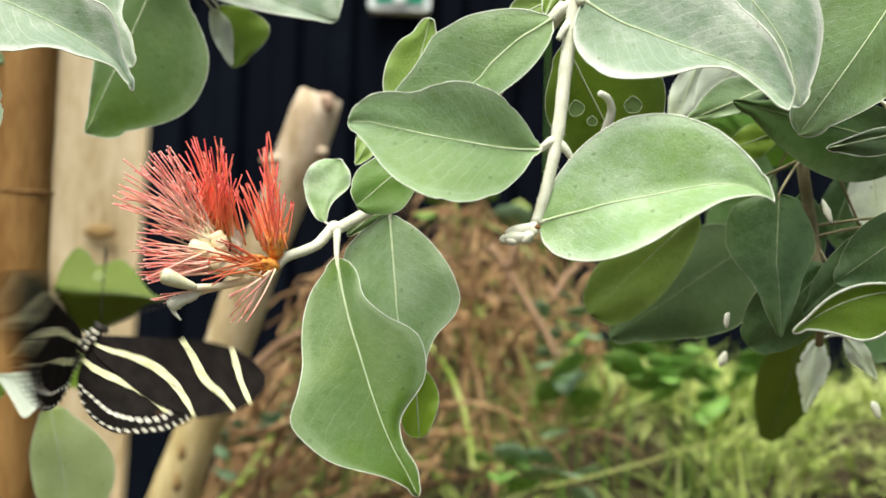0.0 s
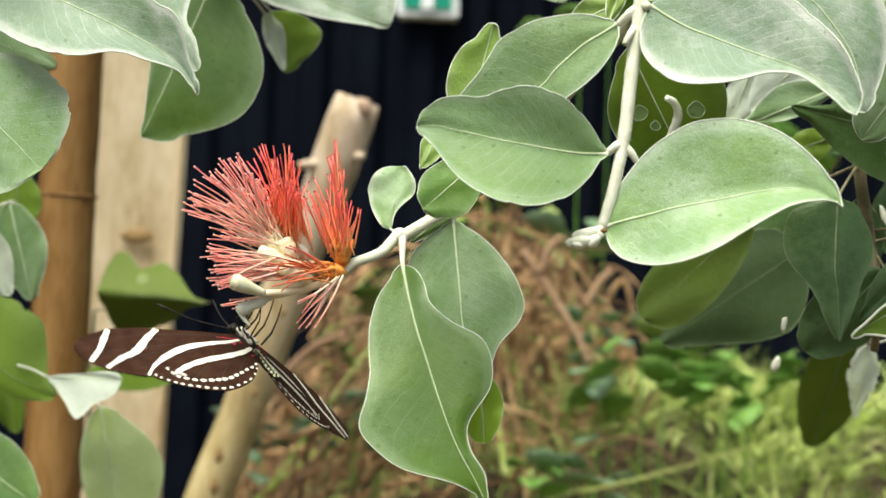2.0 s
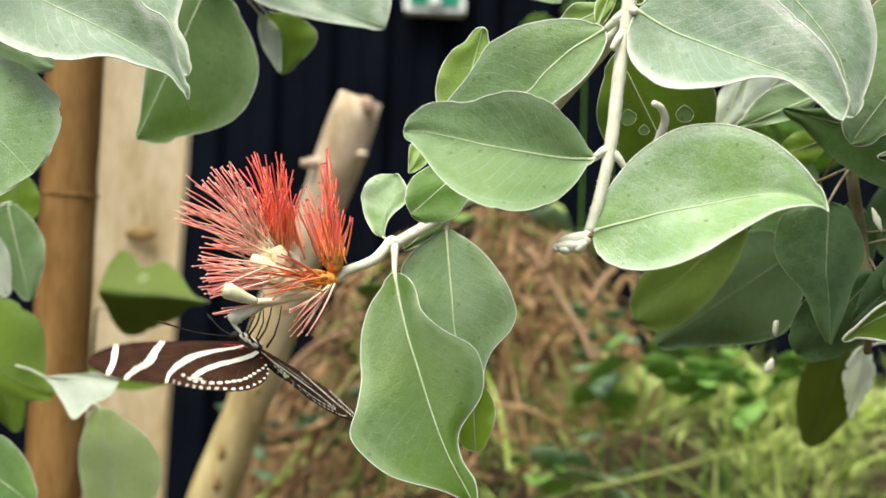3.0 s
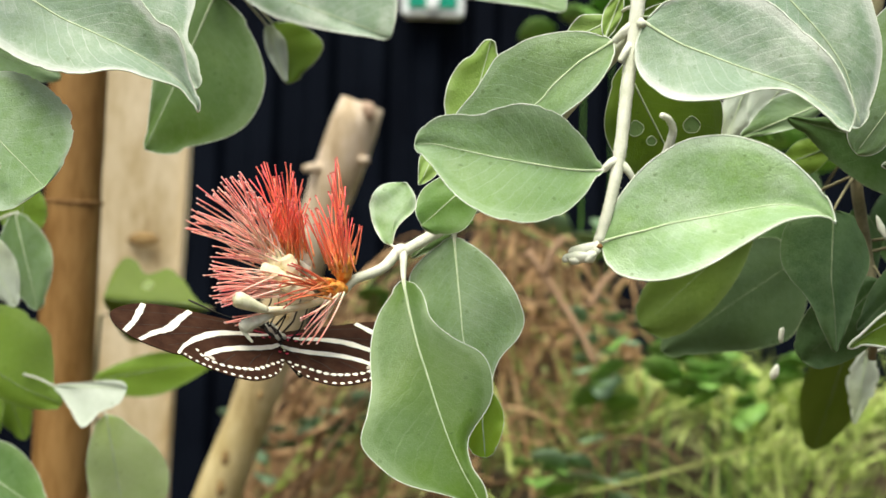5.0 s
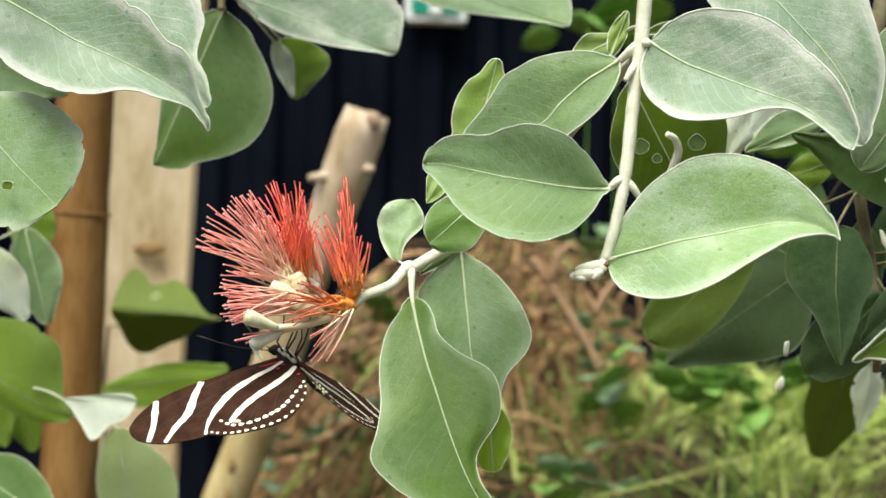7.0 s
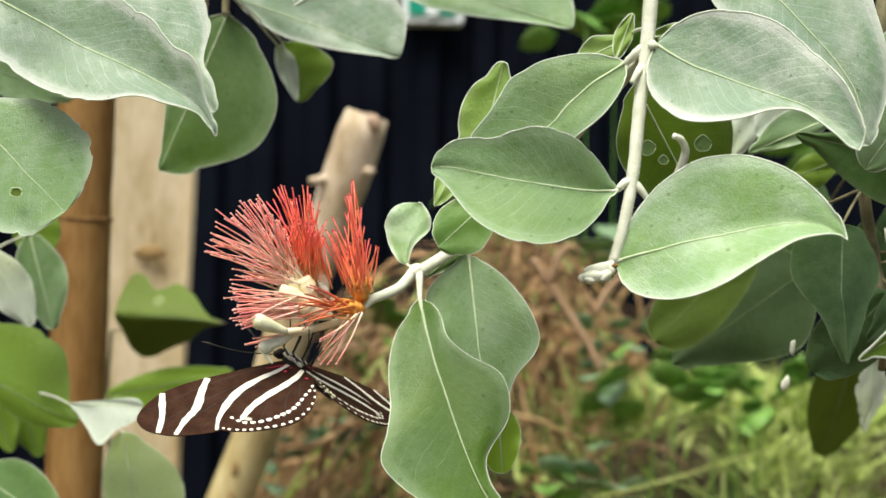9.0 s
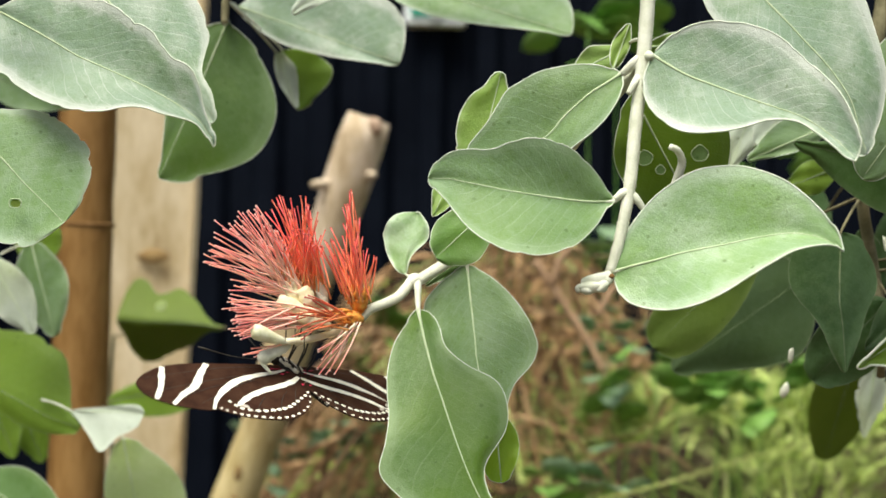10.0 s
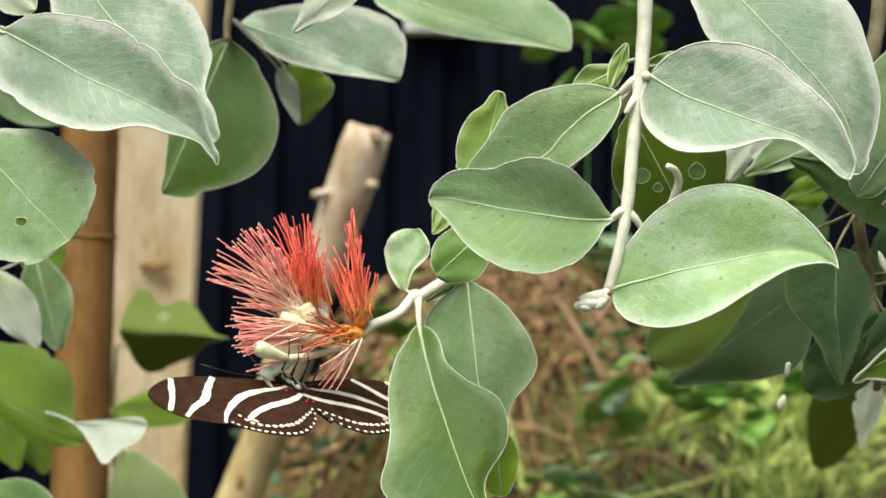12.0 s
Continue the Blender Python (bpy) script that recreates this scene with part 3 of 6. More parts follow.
def build_pole():
    a, b = Vector((-0.0519, 0.5283, 0.7215)), Vector((-0.1442, 0.5657, 0.4516))
    d = (b - a).normalized()
    foot = b + d * max(0.0, (0.12 - b.z) / d.z)
    pole = empty("leaning_pole", foot, "pale peeled wooden pole with sawn top, leaning in the bank", "pole")
    r = 15.71 * 0.001
    bm = bmesh.new()
    n = 40
    line = [a.lerp(foot, i / n) - foot + Vector((0.0009 * math.sin(i * 0.55), 0, 0.001 * math.sin(i * 0.9))) for i in range(n + 1)]
    rad = [r * (0.97 + 0.04 * math.sin(i * 0.8) - 0.04 * i / n) for i in range(n + 1)]
    rad[0] = r * 0.9
    tube(bm, line, rad, sides=20, rough=0.03)
    part("shaft", bm, POLE, pole)
    bm = bmesh.new()
    blob(bm, a - foot + Vector((0.0045, -r * 0.78, -0.006)), (0.0048, 0.0022, 0.006), turn=Matrix.Rotation(-0.4, 3, "Y"), lumpy=0.2, seed=2)
    part("cut_end", bm, POLE_END, pole, "reddish brown broken end")
    for q, rr in (((-0.1299, 0.5193, 0.4911), 0.003), ((-0.1321, 0.52, 0.4717), 0.0035), ((-0.1084, 0.5129, 0.5323), 0.0022), ((-0.0919, 0.5071, 0.5828), 0.002)):
        bm = bmesh.new()
        blob(bm, Vector(q) - foot, (rr, 0.0035, rr * 1.5), lumpy=0.2, seed=6)
        part("dark_scar", bm, KNOT, pole)
    for p, q, rr in (((-0.0743, 0.5278, 0.6789), (-0.0871, 0.5178, 0.6764), 0.0042), ((-0.0544, 0.5276, 0.6839), (-0.047, 0.5176, 0.6835), 0.0042)):
        bm = bmesh.new()
        tube(bm, spline([Vector(p) - foot, Vector(p).lerp(Vector(q), 0.6) - foot, Vector(q) - foot], 3), (rr, rr * 0.55), sides=8)
        part("side_stub", bm, POLE, pole)


build_pole()


# ---- the shrub's hanging branch in front ----
def stem_part(parent, pts, r0, r1, mt=None, name="stem", hairs=0.0, seed=0):
    bm = bmesh.new()
    org = parent.location
    line = [p - org for p in spline(pts, 7)]
    n = len(line)
    rad = [(r0 + (r1 - r0) * i / (n - 1)) * 0.001 * (1 + 0.025 * math.sin(i * 1.9)) for i in range(n)]
    tube(bm, line, rad, sides=12, rough=0.06 if hairs else 0.04, seed=seed)
    if hairs:
        rng = random.Random(seed + 9)
        for i in range(int(hairs * n)):
            j = rng.randrange(n - 1)
            d = (line[j + 1] - line[j]).normalized()
            o = Vector((rng.gauss(0, 1), rng.gauss(0, 1), rng.gauss(0, 1)))
            o = (o - d * o.dot(d)).normalized()
            p = line[j].lerp(line[j + 1], rng.random()) + o * rad[j] * 0.9
            q = p + (o + d * rng.uniform(-0.4, 0.4)) * rng.uniform(0.0002, 0.0006)
            s = d.cross(o) * 0.00007
            bm.faces.new([bm.verts.new(v) for v in (p - s, p + s, q)])
            bm.faces.new([bm.verts.new(v) for v in (p - d * 0.0001, p + d * 0.0001, q)])
    return part(name, bm, mt or STEM, parent)


def on_ground(p):
    p = Vector(p)
    return Vector((p.x, p.y, ground_height(p.x, p.y) - 0.01))


def build_front_branch():
    at = Vector((0.0476, 0.0026, 0.7025))
    br = empty("leafy_branch", at, "felted pale stem hanging down with grey-green oval leaves", "branch")
    stem_part(br, [(0.0476, 0.0026, 0.7025), (0.0481, 0.0033, 0.6824), (0.0472, 0.0029, 0.6647), (0.0453, 0.0015, 0.6482), (0.0439, 0, 0.6333), (0.0418, -0.0006, 0.6213), (0.0394, -0.0002, 0.612)], 2.0, 1.2, hairs=26)
    for q, rad, lean, sd in (((0.0362, -0.0008, 0.6107), (0.0037, 0.0016, 0.0014), -0.3, 1), ((0.0352, -0.0014, 0.6089), (0.0036, 0.0017, 0.0014), -0.12, 2), ((0.0338, -0.0016, 0.6081), (0.0017, 0.0014, 0.0012), 0.2, 3),
                            ((0.0374, -0.0016, 0.609), (0.0018, 0.0015, 0.0015), -0.7, 4), ((0.0322, -0.001, 0.6084), (0.0012, 0.0011, 0.001), -0.5, 5), ((0.0388, -0.0008, 0.6108), (0.0014, 0.0014, 0.0018), 0.2, 6)):
        bm = bmesh.new()
        blob(bm, Vector(q) - at, rad, turn=Matrix.Rotation(lean, 3, "Y"), sub=3, lumpy=0.1, seed=sd)
        part("bud", bm, STEM, br, "closed pale felted bud")
    bm = bmesh.new()
    blob(bm, Vector((0.0397, -0.0018, 0.6114)) - at, (0.0008, 0.0005, 0.0006), lumpy=0.2, seed=4)
    part("dark_scar", bm, NODE, br, "dark scar where a leaf fell")
    # stubs and nodes
    for p, q, r in (((0.0472, 0.0029, 0.6644), (0.0425, 0.0051, 0.6606), 1.5), ((0.0475, 0.003, 0.664), (0.0488, 0, 0.6638), 1.3), ((0.0437, 0.0001, 0.6317), (0.0402, -0.0009, 0.6297), 1.2), ((0.044, 0.0001, 0.6312), (0.0473, 0.0002, 0.6274), 1.2), ((0.0459, 0.0021, 0.6591), (0.0433, 0.0003, 0.6549), 1.1)):
        stem_part(br, [p, Vector(p).lerp(Vector(q), 0.5) + Vector((0, -0.0004, 0.0003)), q], r, r * 0.6, name="side_shoot")

    leaf(br, (0.0401, -0.0008, 0.6293), (-0.0038, -0.0070, 0.6331), (1.5, 5.6, 10.0, 12.5, 14.0, 14.4, 14.1, 12.8, 10.1, 5.5, 2.4), (2.2, 5.7, 9.5, 11.9, 12.9, 12.7, 11.1, 8.5, 7.7, 6.1, 3.9), mid=(0.3, 0.8, 1.1, 1.1, 1.0, 0.9, 0.7, 0.3, -0.1, -0.5, -0.2), fold=((24, 32, 22), (10, 12, 5)), curl=1.5, top=SAGE, petiole=(0.0437, 0.0001, 0.6317), stalk_mm=2.4, seed=11, nibble=0.03, label="oval grey-green leaf with a pale margin")
    leaf(br, (0.0400, -0.0003, 0.6125), (0.0902, -0.0144, 0.6178), (5.3, 9.4, 14.1, 16.5, 18.2, 18.3, 17.1, 14.7, 11.6, 7.5, 4.4), (6.1, 9.2, 11.4, 12.5, 12.1, 10.6, 8.5, 6.3, 4.0, 2.0, 0.5), mid=(0.4, 1.0, 1.8, 2.8, 3.4, 3.9, 4.6, 5.1, 5.1, 3.8, 2.0), fold=((-8, -4, 0), (18, 44, 68)), curl=0.8, top=LIGHT, petiole=(0.0399, -0.0003, 0.613), stalk_mm=2.0, seed=12, rim_mm=0.7, label="broad pale green leaf folded along its midrib")
    leaf(br, (0.0488, 0.0009, 0.6644), (0.0932, -0.0132, 0.6385), (7.2, 11.8, 15.3, 16.4, 16.5, 15.1, 12.8, 10.5, 8.6, 6.1, 4.2), (6.9, 10.6, 13.0, 14.3, 13.1, 9.7, 3.9, 1.8, 1.9, 1.9, 1.6), mid=(-0.1, -0.3, -0.2, 0.6, 1.3, 2.1, 2.9, 3.6, 3.2, 2.0, 0.8), fold=((0, 6, 20), (10, 30, 50)), curl=-1.5, top=SILVER, petiole=(0.0472, 0.003, 0.664), stalk_mm=2.2, seed=13, rim_mm=0.75, nibble=0.02, label="silvery green leaf drooping to a point")
    leaf(br, (0.0422, 0.0051, 0.6606), (0.0058, 0.0151, 0.6387), (3.3, 5.5, 7.6, 7.9, 7.4, 6.3, 5.3, 5.0, 4.4, 3.5, 2.2), (2.5, 5.3, 8.1, 10.7, 12.9, 14.7, 15.0, 12.5, 9.6, 6.9, 4.4), mid=(0.1, 0.2, 0.3, 1.1, 2.1, 3.7, 4.0, 3.8, 3.1, 1.9, 0.8), fold=((30, 30, 10), (-6, -10, -10)), curl=2, petiole=(0.0462, 0.003, 0.6625), stalk_mm=2.0, seed=14, rim_mm=0.55)
    leaf(br, (0.0088, 0.0268, 0.6414), (0.0138, 0.0240, 0.6637), (5.9, 6.5, 7.4, 7.7, 7.8, 7.5, 6.8, 5.7, 3.5, 2.5, 1.7), (1.0, 1.5, 1.8, 1.9, 2.0, 2.4, 2.9, 3.1, 3.2, 2.0, 1.4), fold=((-10, -10, -10), (20, 20, 20)), top=YOUNG, petiole=(0.0157, 0.0249, 0.6371), seed=15, rim_mm=0.55, label="young yellow-green leaf with a notched tip")
    holed = leaf(br, (0.047, 0.0202, 0.6583), (0.0667, 0.0273, 0.6247), (10, 16, 18.6, 15, 7.1), (5, 11.1, 12.1, 10, 5), top=BRIGHT, under=SAGE, fold=(-10, -10), petiole=(0.0462, 0.0041, 0.6588), seed=16, rim_mm=0.4, label="dark green leaf with round insect holes")
    for q, r in (((0.0501, 0.0192, 0.6416), 13), ((0.064, 0.0202, 0.6431), 14), ((0.054, 0.0193, 0.6387), 8)):
        bm = bmesh.new()
        c = Vector(q) - at
        ring = [c + Vector((math.cos(a) * r * 0.00014 * (1 + 0.12 * math.sin(2 * a + r)), -0.0016, math.sin(a) * r * 0.00015 * (1 + 0.1 * math.cos(3 * a + r)))) for a in (i * math.tau / 16 for i in range(17))]
        tube(bm, ring, 0.00013, sides=5)
        part("hole_edge", bm, RIB, holed)
        bm = bmesh.new()
        fan = [bm.verts.new(p + Vector((0, 0.0003, 0))) for p in ring[:-1]]
        back = [bm.verts.new(v.co + Vector((0, 0.0004, 0))) for v in fan]
        bm.faces.new(fan)
        bm.faces.new(back[::-1])
        part("thin_patch", bm, MID, holed, "thin pale patch of eaten leaf", smooth=False)
    stem_part(br, [(0.054, 0.0011, 0.6311), (0.0549, -0.002, 0.6351), (0.0554, -0.0042, 0.6385), (0.054, -0.0062, 0.6408), (0.0521, -0.0073, 0.6416)], 1.2, 0.7, name="curled_young_leaf")
    leaf(br, (0.0120, 0.0140, 0.6288), (-0.0018, 0.0060, 0.6152), (2.8, 5.6, 7.0, 7.2, 4.2), (2.6, 5.0, 6.2, 6.2, 4.0), top=MID, under=YOUNG, seed=17, rim_mm=0.3, rib_mm=0.6, petiole=(0.0151, 0.0091, 0.6305))
    leaf(br, (0.0017, 0.0200, 0.6369), (-0.0027, 0.0160, 0.6258), (1.4, 2.5, 3.1, 2.5, 1.1), (1.4, 2.5, 2.8, 2, 0.8), top=YOUNG, seed=18, rim_mm=0.3, rib_mm=0.5, petiole=(0.0068, 0.0109, 0.6373))
    leaf(br, (0.0455, 0.0277, 0.6712), (0.0324, 0.028, 0.6642), (1.7, 3.2, 3.8, 2.9, 1.4), (1.7, 3.2, 4.3, 3.6, 1.7), top=YOUNG, seed=19, petiole=(0.0466, 0.0038, 0.6689))
    leaf(br, (0.0419, 0.018, 0.6641), (0.0457, 0.0176, 0.6754), (1.4, 2.2, 2.5, 2.1, 1.1), (1.1, 1.7, 2, 1.7, 0.8), top=YOUNG, under=YOUNG, seed=20)
    leaf(br, (0.0504, 0.0237, 0.6705), (0.0669, 0.0276, 0.6737), (1.4, 2.6, 3.2, 2.6, 1.4), (1.4, 2.9, 3.6, 2.9, 1.4), top=YOUNG, seed=21, petiole=(0.0473, 0.0039, 0.6646))
    # second spray of large leaves beside it
    leaf(br, (0.0642, 0.0060, 0.6906), (0.0992, -0.0015, 0.6412), (10.9, 15.2, 16.9, 18.3, 19.4, 18.2, 15.3, 12.8, 10.5, 7.1, 3.4), (7.7, 10.1, 12.6, 12.7, 12.1, 11.5, 10.7, 9.9, 7.2, 4.7, 3.0), mid=(0.5, 1.2, 2.0, 2.5, 3.2, 3.8, 4.5, 4.7, 4.2, 2.1, 0.8), fold=((-6, -6, -6), (10, 5, 0)), curl=3, top=SILVER, seed=22, rim_mm=0.5, petiole=(0.0482, 0.0027, 0.6985), stalk_mm=2.2, label="large grey-green leaf hanging from the stem")
    leaf(br, (0.1374, 0.0235, 0.686), (0.1052, 0.02, 0.6377), (7, 12.6, 14.7, 11.2, 4.9), (7, 12.6, 15.4, 12.6, 5.6), fold=(-6, -6), curl=3, seed=23, rim_mm=0.4, top=SAGE, petiole=(0.0481, 0.0027, 0.6998), stalk_mm=2.2)


build_front_branch()


# ---- the flowering twig: it sways when the butterfly lands ----
def build_flowering_twig():
    at = Vector((0.0089, 0.0445, 0.6208))
    pivot = new("flowering_twig")
    tagged(pivot, "pale twig with a red brush-like flower head and drooping leaves", "flowering twig")
    tw = pivot
    stem_part(tw, [(0.0464, 0.006, 0.6626), (0.0316, 0.0286, 0.6447), (0.0171, 0.0443, 0.6272), (0.0089, 0.0445, 0.6208), (0.0015, 0.0417, 0.6154), (-0.0065, 0.0378, 0.6102), (-0.0087, 0.0379, 0.6093)], 1.75, 1.45, hairs=18)
    bm = bmesh.new()
    blob(bm, (-0.0077, 0.0378, 0.6101), (0.0023, 0.0019, 0.0018), turn=Matrix.Rotation(-0.65, 3, "Y"), sub=3, lumpy=0.06, seed=4)
    part("node", bm, STEM, tw, "swollen felted node")
    stem_part(tw, [(-0.0083, 0.0379, 0.6099), (-0.0115, 0.036, 0.6059), (-0.015, 0.0341, 0.6039), (-0.0192, 0.0321, 0.602), (-0.0227, 0.0313, 0.5981)], 1.45, 1.2, name="flower_stalk")
    leaf(tw, (-0.0064, 0.0331, 0.6028), (0.0162, 0.0140, 0.5461), (3.1, 4.4, 4.9, 8.8, 14.4, 15.2, 12.6, 4.7, 2.6, 2.8, 1.6), (3.4, 7.7, 11.1, 12.8, 14.1, 16.6, 20.1, 18.1, 13.8, 5.0, 1.4), mid=(-0.4, -1.0, -1.6, -2.1, -2.2, -2.4, -2.5, -2.4, -1.9, -0.8, -0.3), fold=((-25, -10, 10), (-10, 10, 20)), curl=3, ripple=0.9, top=DUSK, seed=31, rim_mm=0.42, petiole=(-0.0069, 0.0378, 0.6105), stalk_mm=2.2, label="long grey-green leaf with a wavy margin")
    leaf(tw, (0.0063, 0.0447, 0.6147), (0.0152, 0.0310, 0.5742), (2.8, 5.8, 9.6, 12.3, 14.3, 15.7, 16.4, 14.0, 8.3, 4.3, 2.7), (3.6, 7.8, 12.2, 12.6, 12.2, 11.0, 9.1, 6.9, 4.7, 3.3, 2.1), mid=(-0.2, -0.4, -0.8, -1.2, -1.6, -2.0, -2.5, -2.6, -2.3, -1.1, -0.5), fold=((-2, -2, -2), (10, 10, 10)), ripple=0.7, top=SAGE, seed=32, rim_mm=0.45, petiole=(0.007, 0.0455, 0.6201), stalk_mm=2.4)
    leaf(tw, (0.0142, 0.0360, 0.5756), (0.0161, 0.0310, 0.5580), (3.2, 5.2, 5.6, 4.6, 2.6), (2.3, 3.8, 4.2, 4.2, 3.3), top=LIME, under=LIME, seed=33, rim_mm=0.3, petiole=(0.0107, 0.0398, 0.5945), stalk_mm=0.5)
    leaf(tw, (-0.0102, 0.0398, 0.6117), (-0.0076, 0.0442, 0.6286), (2.0, 3.1, 4.3, 5.2, 6.0, 6.7, 7.4, 7.3, 6.9, 5.9, 4.2), (0.4, 0.5, 0.7, 1.4, 2.6, 3.8, 4.7, 4.7, 4.0, 2.5, 1.4), mid=(0.1, 0.2, 0.3, 0.5, 0.6, 0.5, 0.5, 0.4, 0.3, 0.1, 0.1), fold=((-25, -25, -10), (15, 15, 15)), top=LIGHT, under=LIGHT, nibble=0.0, rib_mm=0.2, seed=34, rim_mm=0.45, petiole=(-0.0082, 0.0379, 0.6094), label="small curled leaf eaten along one edge")
    leaf(tw, (0.0083, 0.0495, 0.6207), (-0.0048, 0.0499, 0.6088), (1.5, 2.5, 2.8, 2.2, 0.9), (1.5, 2.8, 3.1, 2.5, 1.2), seed=35, top=DUSK, rim_mm=0.3)
    # flower cups, buds and stamens
    head = new("flower_head")
    head.parent = tw

    def pear(name, pts, radii, mt, lab="", lumpy=0.0):
        """A rounded body along a line, closed at both ends."""
        bm = bmesh.new()
        line = spline(pts, 5)
        n = len(line)
        rad = []
        for i in range(n):
            u = i / (n - 1) * (len(radii) - 1)
            w = radii[int(u)] + (radii[min(int(u) + 1, len(radii) - 1)] - radii[int(u)]) * (u - int(u))
            rad.append(w * 0.001 * (1 + lumpy * math.sin(i * 2.3)))
        tube(bm, line, rad, sides=14, rough=0.05)
        return part(name, bm, mt, head, lab)

    def cup(p, d, r, ln):
        """An orange cup with pointed lobes round its mouth."""
        p, d = Vector(p), Vector(d).normalized()
        ob = pear("flower_cup", [p - d * ln * 0.75, p - d * ln * 0.3, p + d * ln * 0.2, p + d * ln * 0.75], (r * 420, r * 860, r * 1000, r * 900), ORANGE, "orange flower cup")
        a = d.orthogonal().normalized()
        for i in range(7):
            o = Matrix.Rotation(i * math.tau / 7, 3, d) @ a
            bm = bmesh.new()
            tube(bm, [p + d * ln * 0.4 + o * r * 0.7, p + d * ln * 0.85 + o * r * 0.95, p + d * ln * 1.3 + o * r * 1.0], (r * 0.36, r * 0.06), sides=6)
            part("lobe", bm, ORANGE, ob)

    cup((-0.0217, 0.0305, 0.6038), (0.05, -0.15, 1), 0.0024, 0.0036)
    cup((-0.0229, 0.0289, 0.5998), (-0.7, -0.4, 0.1), 0.0021, 0.0034)
    # felted calyces and bracts between the fans
    for pts, rr in (([(-0.0375, 0.0275, 0.6020), (-0.0385, 0.0270, 0.6052), (-0.0398, 0.0263, 0.6085)], (1.2, 2.0, 2.2, 1.6)),
                    ([(-0.034, 0.0265, 0.6022), (-0.0348, 0.0260, 0.6048), (-0.036, 0.0253, 0.6074)], (1.2, 2.0, 2.1, 1.5)),
                    ([(-0.035, 0.0255, 0.6008), (-0.038, 0.0249, 0.6025), (-0.042, 0.0243, 0.6046)], (1.0, 1.8, 2.0, 1.2)),
                    ([(-0.0285, 0.0250, 0.5975), (-0.032, 0.0240, 0.5986), (-0.0365, 0.0230, 0.6002)], (0.9, 1.7, 1.9, 1.2))):
        pear("calyx", pts, rr, CREAM, "cream felted calyx", 0.06)
    for pts, rr in (([(-0.0318, 0.032, 0.6030), (-0.0316, 0.0318, 0.6055), (-0.0325, 0.0312, 0.6088), (-0.0333, 0.0308, 0.6105)], (1.1, 1.7, 1.2, 0.2)),
                    ([(-0.0306, 0.0315, 0.6028), (-0.0312, 0.0308, 0.6045), (-0.033, 0.03, 0.6066)], (0.9, 1.2, 0.2)),
                    ([(-0.0372, 0.0275, 0.6028), (-0.0362, 0.0262, 0.6044), (-0.0345, 0.0255, 0.6050)], (0.5, 1.0, 0.3)),
                    ([(-0.0208, 0.029, 0.6058), (-0.0207, 0.0284, 0.6074), (-0.0208, 0.028, 0.6088)], (0.25, 0.4, 0.15)),
                    ([(-0.031, 0.0262, 0.5992), (-0.0335, 0.0252, 0.6003), (-0.0355, 0.0248, 0.6018)], (0.4, 0.8, 0.2))):
        pear("bract", pts, rr, STEM, "white felted bract")
    pear("flower_bud", [(-0.0478, 0.0180, 0.5966), (-0.0470, 0.0182, 0.5964), (-0.0455, 0.0187, 0.5958), (-0.0430, 0.02, 0.5948), (-0.0398, 0.0220, 0.5937)], (0.3, 1.7, 2.1, 1.9, 1.4, 0.9), GREENBUD, "greenish unopened bud")
    pear("flower_bud", [(-0.0462, 0.0222, 0.5886), (-0.0455, 0.0223, 0.5892), (-0.0437, 0.0227, 0.5902), (-0.0415, 0.0235, 0.5914), (-0.0388, 0.0248, 0.5928)], (0.4, 1.6, 1.9, 1.4, 1.5, 0.8), STEM, "white felted spent bud", 0.12)
    pear("shrivelled_tip", [(-0.0455, 0.0223, 0.5888), (-0.0445, 0.0222, 0.5872), (-0.0430, 0.0222, 0.5856)], (0.7, 0.5, 0.25), STEM)
    for pts, r0, r1 in (([(-0.0398, 0.0220, 0.5937), (-0.0360, 0.0245, 0.5940), (-0.0316, 0.0272, 0.5949), (-0.0262, 0.0296, 0.5968), (-0.0225, 0.031, 0.5985)], 0.85, 1.1),
                        ([(-0.0388, 0.0248, 0.5928), (-0.0350, 0.0262, 0.5938), (-0.0316, 0.0276, 0.5950)], 0.75, 0.8),
                        ([(-0.0223, 0.0322, 0.5993), (-0.0288, 0.0331, 0.6015), (-0.0370, 0.032, 0.6025)], 1.0, 1.0)):
        bm = bmesh.new()
        tube(bm, spline(pts, 5), (r0 * 0.001, r1 * 0.001), sides=9, rough=0.08)
        part("flower_stem", bm, CREAM, head)
    rng = random.Random(77)

    def spray(count, base, ends, mt, bend=0.0, short=0.15, wide=0.0016):
        """Stamens fanning from base to a line of ends, each bowed a little and ending in an anther."""
        base = Vector(base)
        for i in range(count):
            u = (i + rng.random()) / count
            k = u * (len(ends) - 1)
            e0, e1 = Vector(ends[int(k)]), Vector(ends[min(int(k) + 1, len(ends) - 1)])
            e = e0.lerp(e1, k - int(k))
            e = base + (e - base) * (1 - short * rng.random() ** 1.5)
            e += Vector((rng.gauss(0, 0.0006), rng.gauss(0, 0.0035), rng.gauss(0, 0.0006)))
            s = base + Vector((rng.gauss(0, wide), rng.gauss(0, 0.0012), rng.gauss(0, wide * 0.7))) + (e - base) * 0.05
            d = e - s
            across = Vector((-d.z, 0, d.x)) * (1 if d.x < 0 else -1) * -1
            m = s.lerp(e, 0.5) + across * (bend * rng.uniform(0.2, 1.5) + rng.gauss(0, 0.025)) + Vector((0, rng.gauss(0, 0.0006), 0))
            bm = bmesh.new()
            uv = bm.loops.layers.uv.new("UVMap")
            line = [s * (1 - t) ** 2 + m * (2 * t * (1 - t)) + e * t * t for t in (j / 7 for j in range(8))]
